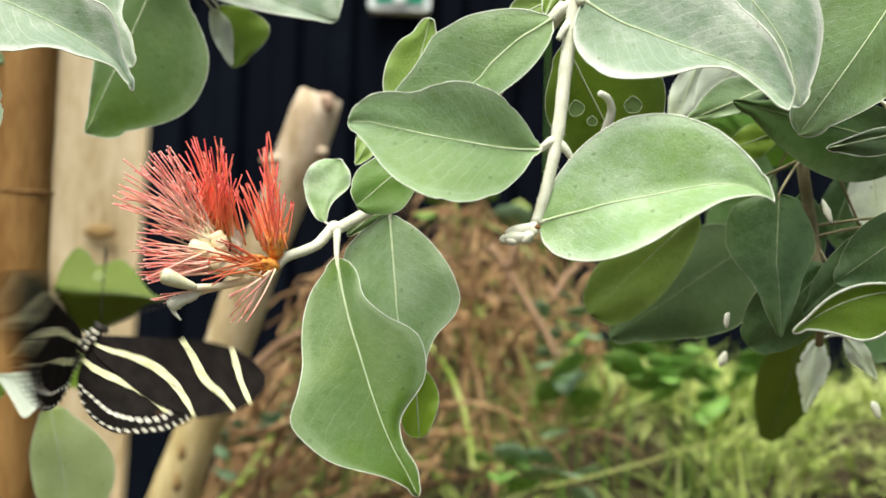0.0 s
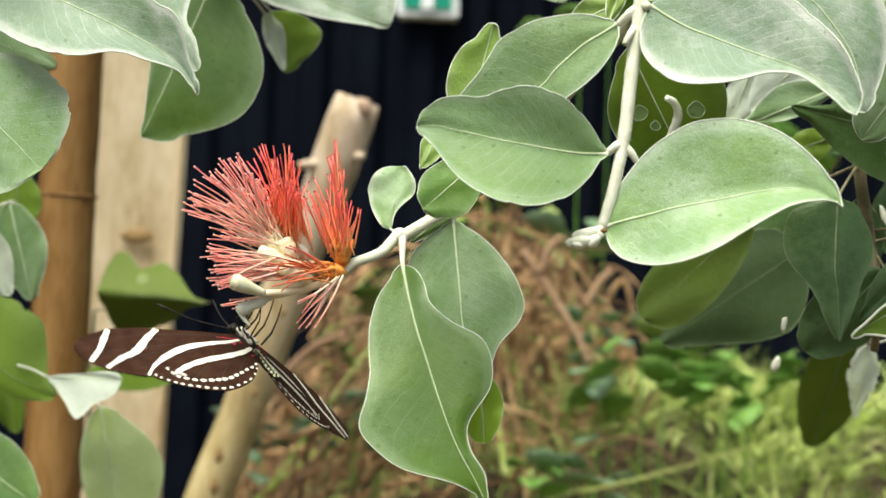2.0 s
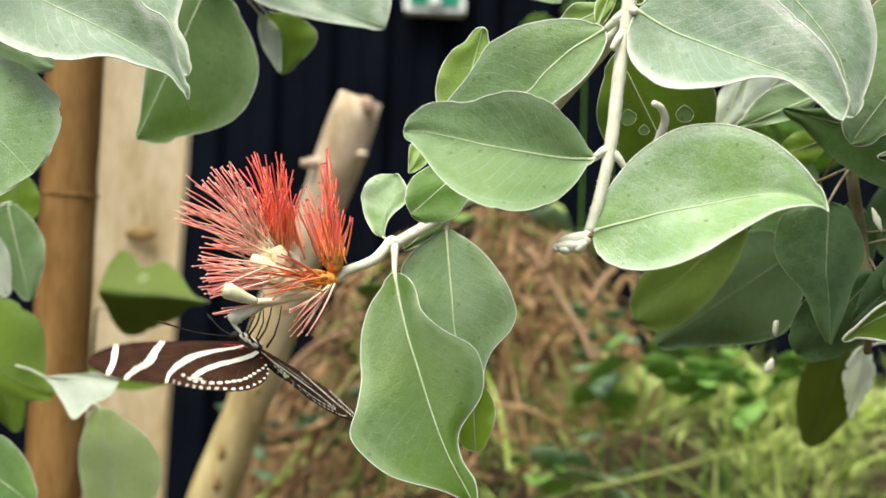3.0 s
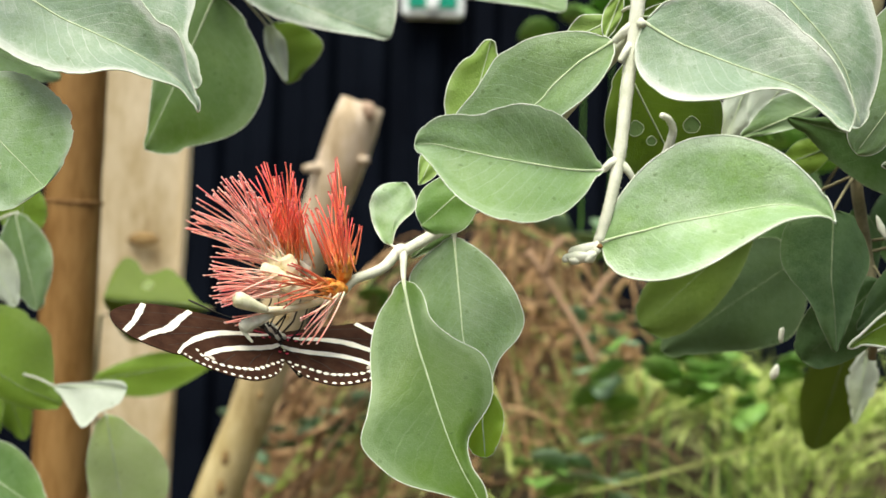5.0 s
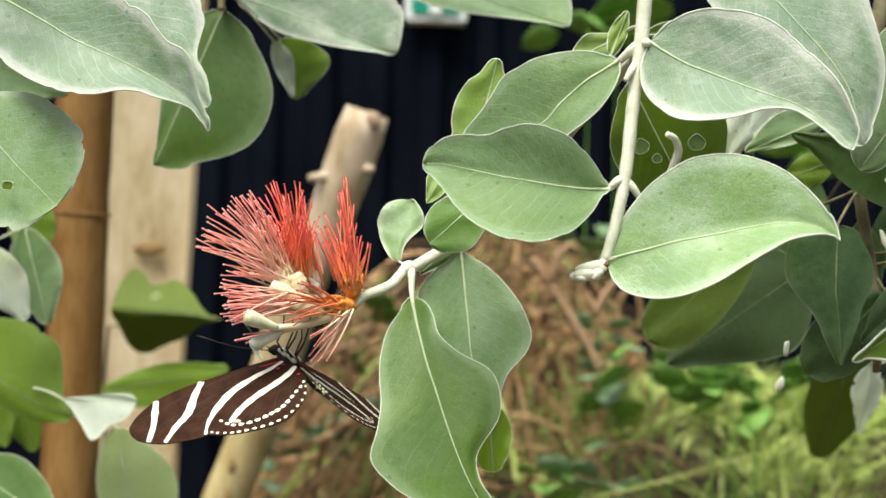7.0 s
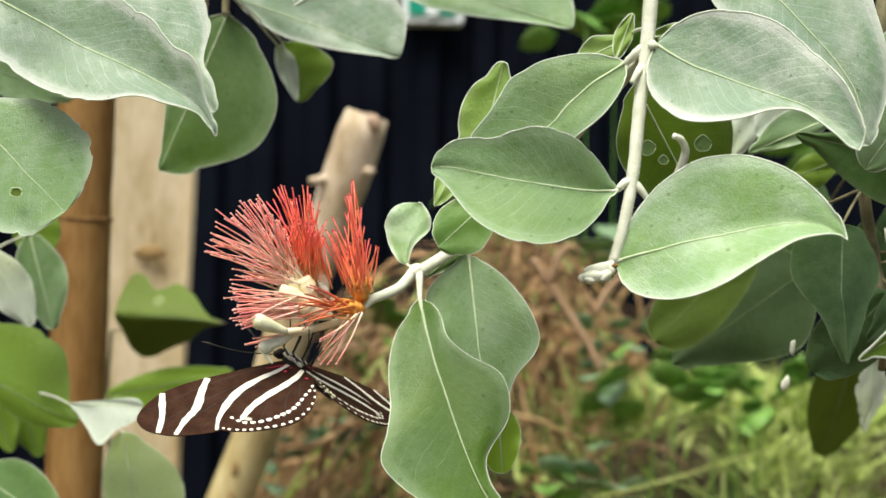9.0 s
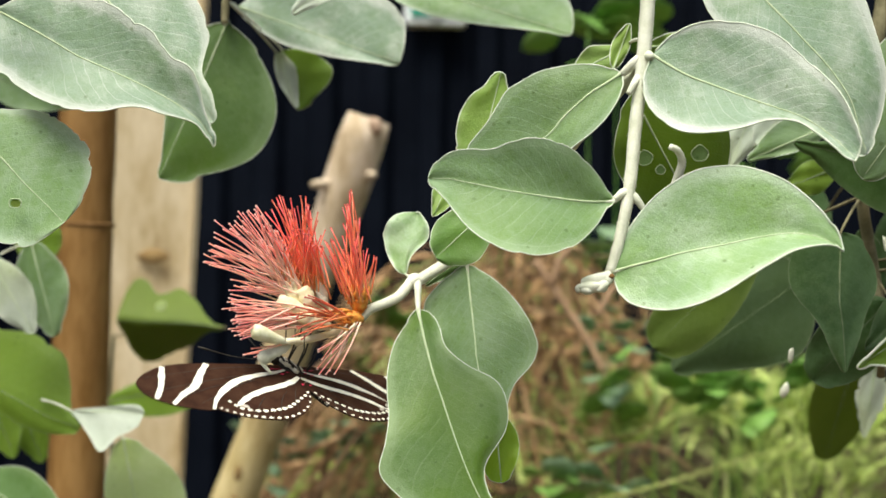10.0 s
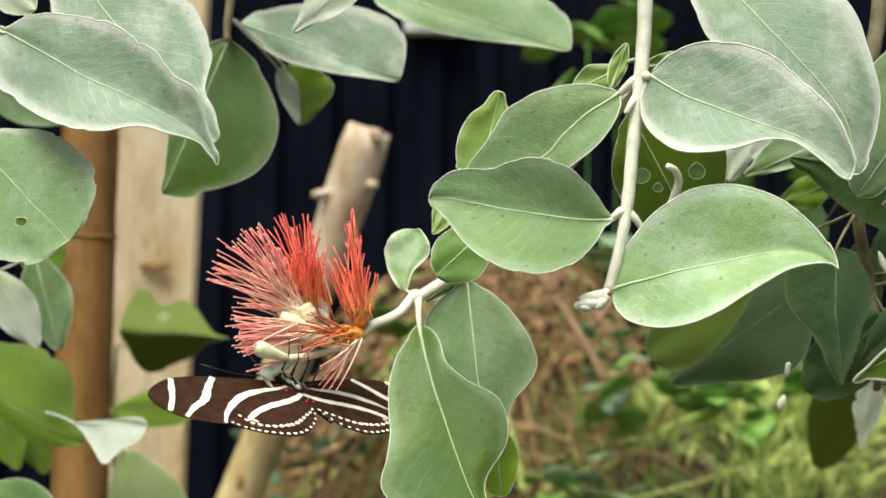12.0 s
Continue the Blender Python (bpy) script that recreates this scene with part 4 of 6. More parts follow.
            tube(bm, line, (0.00027, 0.00016), sides=6, uv=uv)
            fs = set(bm.faces)
            blob(bm, e, (0.00031, 0.00026, 0.00026), sub=1)
            for fc in bm.faces:
                if fc not in fs:
                    fc.material_index = 1
            part("stamen", bm, (mt, ANTHER if mt is PINK else ANTHER_RED), head)

    spray(38, (-0.0399, 0.03, 0.6077), ((-0.0618, 0.025, 0.6122), (-0.0615, 0.025, 0.6151), (-0.0609, 0.025, 0.6185), (-0.059, 0.025, 0.6215), (-0.0557, 0.025, 0.625), (-0.0527, 0.025, 0.6271), (-0.0492, 0.025, 0.6275), (-0.0476, 0.025, 0.6293)), PINK, bend=0.06)
    spray(16, (-0.0408, 0.027, 0.6101), ((-0.0548, 0.018, 0.6219), (-0.0499, 0.018, 0.6221), (-0.0442, 0.018, 0.6195), (-0.0433, 0.018, 0.6251)), PINK, bend=0.05, short=0.25)
    spray(44, (-0.0355, 0.03, 0.6072), ((-0.047, 0.029, 0.6222), (-0.0453, 0.029, 0.6309), (-0.043, 0.029, 0.6316), (-0.04, 0.029, 0.6288), (-0.0379, 0.029, 0.6327), (-0.0351, 0.029, 0.6295), (-0.0337, 0.029, 0.6293), (-0.0311, 0.029, 0.6233)), RED, bend=0.05, short=0.3)
    spray(34, (-0.0362, 0.028, 0.608), ((-0.041, 0.024, 0.6169), (-0.0391, 0.024, 0.6215), (-0.0366, 0.024, 0.6227), (-0.034, 0.024, 0.6214), (-0.0322, 0.024, 0.6183)), RED, bend=0.04, wide=0.0022)
    spray(30, (-0.0218, 0.03, 0.6042), ((-0.0311, 0.029, 0.6236), (-0.0281, 0.029, 0.6205), (-0.0264, 0.029, 0.6293), (-0.0261, 0.029, 0.6316), (-0.0241, 0.029, 0.6343), (-0.0228, 0.029, 0.6259), (-0.0216, 0.029, 0.6202)), RED, bend=0.05, short=0.3)
    spray(14, (-0.0325, 0.029, 0.6065), ((-0.0362, 0.026, 0.6225), (-0.0338, 0.026, 0.6210), (-0.0312, 0.026, 0.6180)), RED, bend=0.03)
    spray(16, (-0.0378, 0.029, 0.6048), ((-0.0541, 0.022, 0.6085), (-0.0535, 0.02, 0.6068), (-0.052, 0.018, 0.6125), (-0.0495, 0.018, 0.6165)), PINK, bend=0.06, short=0.35)
    spray(14, (-0.0375, 0.027, 0.6062), ((-0.0490, 0.019, 0.6200), (-0.0455, 0.018, 0.6225), (-0.0420, 0.018, 0.6235)), PINK, bend=0.05, short=0.4)
    spray(10, (-0.0240, 0.029, 0.6048), ((-0.0330, 0.027, 0.6190), (-0.0310, 0.026, 0.6215), (-0.0290, 0.025, 0.6170), (-0.0275, 0.025, 0.6140)), RED, bend=0.06, short=0.3)
    spray(8, (-0.0215, 0.029, 0.6054), ((-0.0251, 0.025, 0.6163), (-0.0232, 0.025, 0.6193), (-0.0211, 0.025, 0.6165)), RED)
    spray(6, (-0.0206, 0.03, 0.6049), ((-0.0194, 0.03, 0.6171), (-0.0185, 0.03, 0.6163), (-0.0168, 0.03, 0.6157)), RED, bend=-0.12, short=0.05)
    spray(42, (-0.0323, 0.027, 0.6001), ((-0.0541, 0.02, 0.6052), (-0.0542, 0.02, 0.6024), (-0.0533, 0.02, 0.5999), (-0.0532, 0.02, 0.5976), (-0.052, 0.02, 0.5954), (-0.0494, 0.02, 0.5938)), PINK, bend=0.04, wide=0.0022)
    spray(4, (-0.0337, 0.027, 0.5939), ((-0.0507, 0.022, 0.5907), (-0.0481, 0.022, 0.5902)), PINK, bend=-0.05, short=0.1, wide=0.0008)
    spray(18, (-0.0229, 0.028, 0.5998), ((-0.0334, 0.02, 0.6059), (-0.0368, 0.02, 0.6033), (-0.0384, 0.02, 0.6004), (-0.0377, 0.02, 0.5976), (-0.0351, 0.02, 0.5949)), RUST, bend=0.08)
    spray(9, (-0.022, 0.028, 0.599), ((-0.0326, 0.022, 0.5907), (-0.0273, 0.022, 0.5912), (-0.0327, 0.022, 0.5859), (-0.0289, 0.022, 0.5847), (-0.0255, 0.022, 0.5884)), PINK, bend=-0.04, short=0.12, wide=0.0009)
    return pivot


TWIG_THING = build_flowering_twig()


# ---- the leaves behind, of the same shrub, coloured dark for shade ----
def build_back_branch():
    at = Vector((0.129, 0.0703, 0.7262))
    br = empty("leafy_branch", at, "branch crowded with green leaves, coloured dark for shade", "branch")
    # blade and margin colours carry the shade of this crowded branch
    d = dict(top=SHADED, under=SHADED_GREY, rim=RIM_DARK, rim_mm=0.35, rib_mm=0.8)
    stem_part(br, [(0.129, 0.0703, 0.7262), (0.1289, 0.0732, 0.7008), (0.125, 0.0743, 0.6745), (0.1226, 0.073, 0.6545), (0.121, 0.0687, 0.6361), (0.1265, 0.0744, 0.6157), (0.1295, 0.0749, 0.5995), (0.1323, 0.0854, 0.5846)], 2.6, 1.2, mt=TWIG)
    leaf(br, (0.1110, 0.0560, 0.6262), (0.1112, 0.0517, 0.5873), (5.6, 7.1, 9.7, 11.0, 10.9, 9.2, 7.0, 5.5, 3.9, 2.2, 1.0), (7.6, 12.0, 13.4, 13.5, 12.8, 10.3, 7.4, 5.5, 4.2, 2.5, 1.3), mid=(-0.1, -0.2, -0.4, -0.7, -0.9, -1.1, -0.7, -0.4, -0.2, -0.0, -0.0), fold=((-10, -10, -10), (-10, -10, -10)), **d, seed=41, petiole=(0.1209, 0.0687, 0.6377), label="green leaf coloured dark for shade, hanging to a sharp point")
    leaf(br, (0.1525, 0.0629, 0.6406), (0.0975, 0.0556, 0.6512), (7.8, 13.3, 13.1, 9.1, 2.5), (6.3, 8.1, 6.6, 4.7, 1.3), **d, fold=(-8, 15), seed=42, petiole=(0.1266, 0.0742, 0.6746))
    leaf(br, (0.1144, 0.075, 0.6594), (0.0889, 0.074, 0.6478), (2, 3.3, 3.3, 2.3, 1), (3.3, 6.2, 6.8, 5.2, 2), top=SAGE, under=SHADED_GREY, rim=RIM, rim_mm=0.3, seed=43, petiole=(0.1251, 0.0744, 0.6712))
    leaf(br, (0.1198, 0.0883, 0.6479), (0.1041, 0.0889, 0.6413), (2.4, 4.4, 5.4, 4.4, 2), (2, 4.4, 5.1, 4.1, 2), top=BRIGHT, under=BRIGHT, rim=RIM_DARK, rim_mm=0.3, seed=44, petiole=(0.1226, 0.0732, 0.6513))
    leaf(br, (0.0994, 0.1046, 0.624), (0.0669, 0.1065, 0.591), (5.3, 9.1, 10.9, 10.9, 8.4), (5.3, 8.8, 10.5, 9.7, 6.7), top=OLIVE, under=OLIVE, rim=RIM_DARK, rim_mm=0.3, rib_mm=0.4, seed=45, petiole=(0.1221, 0.0716, 0.638))
    leaf(br, (0.1216, 0.1245, 0.6159), (0.0759, 0.1216, 0.5831), (11, 19.3, 17.4, 11.4, 4.8), (11, 14.7, 13.2, 9.5, 4), top=SHADED_GREY, under=SHADED_GREY, rim=RIM_DARK, rim_mm=0.6, rib_mm=0.4, seed=46, petiole=(0.1244, 0.074, 0.627), label="broad grey-green leaf in shade")
    leaf(br, (0.1295, 0.0706, 0.6075), (0.1079, 0.0719, 0.5835), (6.4, 10, 10.6, 9.3, 5.6), (4.8, 8.4, 9.6, 8.8, 5.6), top=SHADED, under=SHADED, rim=RIM_DARK, rim_mm=0.3, rib_mm=0.4, seed=47, petiole=(0.1279, 0.0745, 0.6125))
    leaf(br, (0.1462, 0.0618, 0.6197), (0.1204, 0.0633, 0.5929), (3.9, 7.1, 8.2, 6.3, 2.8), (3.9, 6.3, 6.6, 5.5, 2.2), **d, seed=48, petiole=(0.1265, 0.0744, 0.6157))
    leaf(br, (0.1454, 0.0545, 0.6008), (0.1144, 0.0506, 0.5887), (6.9, 11.4, 11, 6.1, 1.5), (1.8, 3.1, 3.4, 2.7, 0.9), bow=-2.7, top=BRIGHT, under=PALE, rim=RIM, rim_mm=1.3, fold=(0, 35), seed=49, petiole=(0.1295, 0.0749, 0.5995), label="leaf turned to show its pale underside edge")
    leaf(br, (0.1531, 0.0556, 0.622), (0.1272, 0.0568, 0.6025), (4.6, 8.5, 9.6, 7.7, 3.4), (4.6, 7.7, 8.5, 7, 3.1), **d, seed=50, petiole=(0.1263, 0.0743, 0.6189))
    leaf(br, (0.148, 0.0478, 0.6448), (0.1206, 0.0457, 0.6378), (1.8, 4.2, 4.8, 3.9, 1.5), (1.2, 2.1, 2.4, 1.8, 0.9), top=SHADED_GREY, under=PALE, rim=RIM, rim_mm=0.4, seed=51, petiole=(0.1253, 0.0746, 0.6647))
    leaf(br, (0.1524, 0.1029, 0.6425), (0.1567, 0.1036, 0.6195), (5.3, 8.8, 9.7, 7.9, 4.4), (4.4, 7.9, 8.8, 7.9, 4.4), top=PALE, under=PALE, seed=52, rim_mm=0.3, petiole=(0.1225, 0.0717, 0.6364))
    leaf(br, (0.1233, 0.076, 0.6287), (0.1287, 0.0766, 0.6077), (2.5, 4.1, 4.9, 4.1, 2), (2.5, 4.1, 4.9, 4.1, 2), **d, seed=53)
    leaf(br, (0.1143, 0.1025, 0.6746), (0.0983, 0.1035, 0.6564), (3.5, 6.1, 7.4, 6.1, 3.2), (3.5, 6.1, 7.4, 6.1, 3.2), top=PALE, under=PALE, seed=54, rim_mm=0.3, petiole=(0.125, 0.0743, 0.6745))
    leaf(br, (0.1837, 0.2642, 0.5918), (0.1790, 0.3020, 0.5330), (8.6, 14.8, 15.2, 12.8, 6.9), (7.4, 12.8, 14.3, 12.3, 6.9), top=CHEWED, under=CHEWED, rim=RIM_DARK, rim_mm=0.2, seed=55, petiole=(0.1323, 0.0853, 0.5863), label="shaded dark green leaf hanging low")
    leaf(br, (0.1539, 0.155, 0.5846), (0.1501, 0.156, 0.5588), (3.2, 5.4, 5.4, 3.6, 1.2), (2.8, 5.0, 5.2, 3.2, 1.2), top=PALE, under=PALE, nibble=0.3, seed=56, petiole=(0.1323, 0.0853, 0.5863))
    leaf(br, (0.1464, 0.105, 0.587), (0.1569, 0.1053, 0.5742), (1.8, 3.2, 3.2, 2.1, 0.9), (1.8, 3.2, 3.2, 2.1, 0.9), top=PALE, under=PALE, seed=57, petiole=(0.1323, 0.0853, 0.5863))
    leaf(br, (0.0991, 0.1077, 0.672), (0.0917, 0.1085, 0.6497), (2.5, 4.3, 5, 4.3, 2.2), (2.5, 4.3, 5, 4.3, 2.2), top=PALE, under=PALE, rim_mm=0.3, seed=83, petiole=(0.125, 0.0743, 0.6745))
    # dry pale scraps caught among the leaves
    for q, rad, lean in (((0.0992, 0.0632, 0.5912), (0.0008, 0.0004, 0.0023), 0.1), ((0.1088, 0.1061, 0.5783), (0.0014, 0.0006, 0.0026), 0.35), ((0.1269, 0.0641, 0.6223), (0.0012, 0.0005, 0.0032), -0.4), ((0.1643, 0.1256, 0.563), (0.0015, 0.0006, 0.003), -0.4)):
        bm = bmesh.new()
        blob(bm, Vector(q) - at, rad, turn=Matrix.Rotation(lean, 3, "Y"), lumpy=0.2, seed=int(q[0] * 1e4))
        part("dry_scrap", bm, STEM, br, "small dry pale leaf scrap")
    rng = random.Random(5)
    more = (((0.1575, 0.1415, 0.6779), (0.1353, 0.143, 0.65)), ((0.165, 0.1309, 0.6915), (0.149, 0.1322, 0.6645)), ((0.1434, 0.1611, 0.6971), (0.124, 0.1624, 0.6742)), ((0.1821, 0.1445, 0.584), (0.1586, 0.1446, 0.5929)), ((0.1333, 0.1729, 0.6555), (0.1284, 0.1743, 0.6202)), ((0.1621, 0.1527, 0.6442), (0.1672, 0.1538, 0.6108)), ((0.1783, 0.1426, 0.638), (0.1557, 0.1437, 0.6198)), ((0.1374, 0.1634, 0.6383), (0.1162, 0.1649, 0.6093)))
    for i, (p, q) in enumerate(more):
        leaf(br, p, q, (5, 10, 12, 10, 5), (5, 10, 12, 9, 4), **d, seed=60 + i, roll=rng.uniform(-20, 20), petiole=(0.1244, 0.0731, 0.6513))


build_back_branch()


# ---- upper left branch ----
def build_left_branch():
    at = Vector((-0.0738, 0.1152, 0.7575))
    br = empty("leafy_branch", at, "drooping branch of large silvery green leaves", "branch")
    stem_part(br, [(-0.0738, 0.1152, 0.7575), (-0.0729, 0.1165, 0.7274), (-0.0733, 0.1173, 0.7085), (-0.0741, 0.1176, 0.7009), (-0.0742, 0.1178, 0.6949)], 2.0, 1.1, mt=TWIG)
    leaf(br, (-0.1239, 0.0399, 0.6818), (-0.0614, 0.0349, 0.6443), (1.0, 7.4, 11.6, 14.2, 16.5, 14.9, 13.8, 10.2, 9.8, 3.0, 1.4), (7.2, 10.6, 13.8, 14.7, 14.7, 14.6, 12.6, 6.2, 4.1, 1.3, 0.8), mid=(0.2, 0.4, 0.8, 1.1, 1.2, 2.2, 3.2, 4.0, 4.4, 3.9, 2.1), fold=((2, 2, 4), (18, 36, 32)), curl=3, seed=71, rim_mm=0.7, nibble=0.07, top=SILVER, petiole=(-0.1598, 0.0665, 0.7152), label="large silvery leaf with a chewed margin and curved tip")
    eaten = leaf(br, (-0.1329, 0.0320, 0.6552), (-0.0996, 0.0317, 0.6232), (6.5, 6.5, 7.2, 10.0, 14.5, 16.9, 18.0, 18.6, 17.7, 13.8, 8.4), (5.4, 7.9, 9.2, 11.5, 13.9, 15.9, 16.8, 16.9, 16.2, 12.7, 10.2), mid=(0.0, 0.1, 0.1, 0.2, 0.3, 0.4, 0.2, 0.0, 0.1, 0.1, 0.0), fold=((-6, -6, -6), (6, 6, 6)), top=LIGHT, seed=72, rim_mm=0.35, nibble=0.12, petiole=(-0.1626, 0.0678, 0.6851), label="broad green leaf with chewed edges")
    bm = bmesh.new()
    c = Vector((-0.1109, 0.0269, 0.6278)) - at
    tube(bm, [c + Vector((math.cos(a) * 0.0016, 0, math.sin(a) * 0.0013 + 0.0002 * math.sin(3 * a))) for a in (i * math.tau / 14 for i in range(15))], 0.00016, sides=5)
    part("hole_edge", bm, RIB, eaten, "pale edge of an insect hole")
    # dark disc laid inside the ring to stand in for the open hole
    bm = bmesh.new()
    fan = [bm.verts.new(c + Vector((math.cos(a) * 0.0013, 0.0002, math.sin(a) * 0.0011))) for a in (i * math.tau / 12 for i in range(12))]
    back = [bm.verts.new(v.co + Vector((0, 0.0004, 0))) for v in fan]
    bm.faces.new(fan)
    bm.faces.new(back[::-1])
    part("thin_patch", bm, CHEWED, eaten, "dark green disc standing in for the open hole", smooth=False)
    leaf(br, (-0.1075, 0.0492, 0.7046), (-0.0625, 0.0397, 0.6514), (9.4, 12.9, 15.0, 17.6, 19.1, 19.6, 17.9, 15.2, 7.2, 5.0, 2.7), (8.4, 10.2, 12.5, 13.6, 13.8, 13.2, 12.1, 10.3, 7.9, 5.5, 3.5), mid=(-0.4, -0.9, -1.8, -1.8, -1.8, -1.6, -1.4, -1.2, -0.9, -0.4, -0.2), fold=((-6, -6, -6), (10, 10, 10)), top=SILVER, seed=73, rim_mm=0.5, nibble=0.06, petiole=(-0.0921, 0.1057, 0.7427))
    leaf(br, (-0.0747, 0.1249, 0.6967), (-0.0957, 0.1237, 0.6434), (13.1, 24.7, 27.7, 24.4, 10.9), (6.6, 10.3, 9.4, 5.6, 1.9), fold=(-6, -6), top=DUSK, seed=74, rim_mm=0.4, petiole=(-0.0742, 0.1178, 0.6949), stalk_mm=2.0, label="broad grey-green leaf hanging straight down")
    leaf(br, (-0.0595, 0.152, 0.6929), (-0.0531, 0.1528, 0.6716), (8, 13.2, 15.2, 12.4, 5.2), (1.6, 2.4, 2.4, 2, 1.2), top=BRIGHT, under=PALE, fold=(-15, 20), seed=75, rim_mm=0.35, petiole=(-0.0738, 0.1175, 0.7028))
    leaf(br, (-0.061, 0.1491, 0.6913), (-0.0536, 0.1498, 0.6717), (2.4, 4.4, 4, 2.8, 1.2), (1.6, 2.8, 2.8, 2, 1), top=PALE, under=PALE, seed=76, rim_mm=0.3, petiole=(-0.0738, 0.1175, 0.7028))
    leaf(br, (-0.0736, 0.1394, 0.7053), (-0.0169, 0.1365, 0.6862), (6.9, 13.8, 17.8, 19.8, 16.2), (4, 7.1, 6.7, 5.1, 2.4), seed=77, rim_mm=0.5, fold=(-6, 10), top=SILVER, petiole=(-0.0739, 0.1175, 0.7017), label="grey-green leaf reaching out sideways")
    leaf(br, (-0.0286, 0.145, 0.7199), (0.0429, 0.1432, 0.6988), (5, 10.4, 14, 16, 12.4), (6, 8.8, 7.6, 4.8, 2), top=LIGHT, under=SAGE, seed=78, rim_mm=0.6, fold=(-10, 18), petiole=(-0.0614, 0.1265, 0.7284))
    leaf(br, (-0.0258, 0.0873, 0.7128), (-0.048, 0.0861, 0.6913), (3.2, 5.6, 5.6, 3.9, 1.4), (3.2, 6, 6.3, 4.9, 1.8), top=PALE, under=PALE, seed=79, rim_mm=0.3, petiole=(-0.0729, 0.1165, 0.7274))
    leaf(br, (-0.1274, 0.0225, 0.6955), (-0.1058, 0.0181, 0.6818), (2.9, 5, 5.5, 5, 2.9), (2.9, 5.3, 5.8, 5.3, 3.2), top=PALE, under=PALE, seed=80, rim_mm=0.3, nibble=0.2, petiole=(-0.1599, 0.0662, 0.7219))
    leaf(br, (-0.0208, 0.1268, 0.7253), (0.0297, 0.1275, 0.7138), (3.9, 7, 7.7, 6.2, 2.7), (3.1, 5, 5.8, 4.3, 1.9), top=PALE, under=SAGE, seed=81, rim_mm=0.4, petiole=(-0.0615, 0.1263, 0.7342))


build_left_branch()


def build_shrub():
    foot = Vector((0.66, 0.22, ground_height(0.66, 0.22) - 0.02))
    sh = empty("shrub", foot, "grey-barked shrub whose limbs arch over the path", "shrub")
    fork = Vector((0.6, 0.2, 0.72))
    high = Vector((0.42, 0.18, 1.02))
    stem_part(sh, [foot, Vector((0.67, 0.21, 0.35)), fork], 17, 12, mt=TWIG, name="trunk")
    stem_part(sh, [fork, Vector((0.54, 0.19, 0.9)), high], 11, 8, mt=TWIG, name="limb")
    stem_part(sh, [high, Vector((0.25, 0.07, 0.97)), Vector((0.12, 0.01, 0.82)), (0.0476, 0.0026, 0.7025)], 6, 2.3, mt=TWIG, name="limb")
    stem_part(sh, [high, Vector((0.28, 0.1, 0.98)), (0.129, 0.0703, 0.7262)], 6, 2.8, mt=TWIG, name="limb")
    stem_part(sh, [high, Vector((0.2, 0.2, 1.08)), Vector((0.02, 0.17, 0.98)), (-0.0738, 0.1152, 0.7575)], 6, 2.3, mt=TWIG, name="limb")
    stem_part(sh, [(-0.0738, 0.1152, 0.7575), (-0.1197, 0.0849, 0.7585), (-0.1617, 0.066, 0.7269), (-0.1643, 0.0678, 0.6851)], 2.2, 1.2, mt=TWIG, name="limb")


build_shrub()


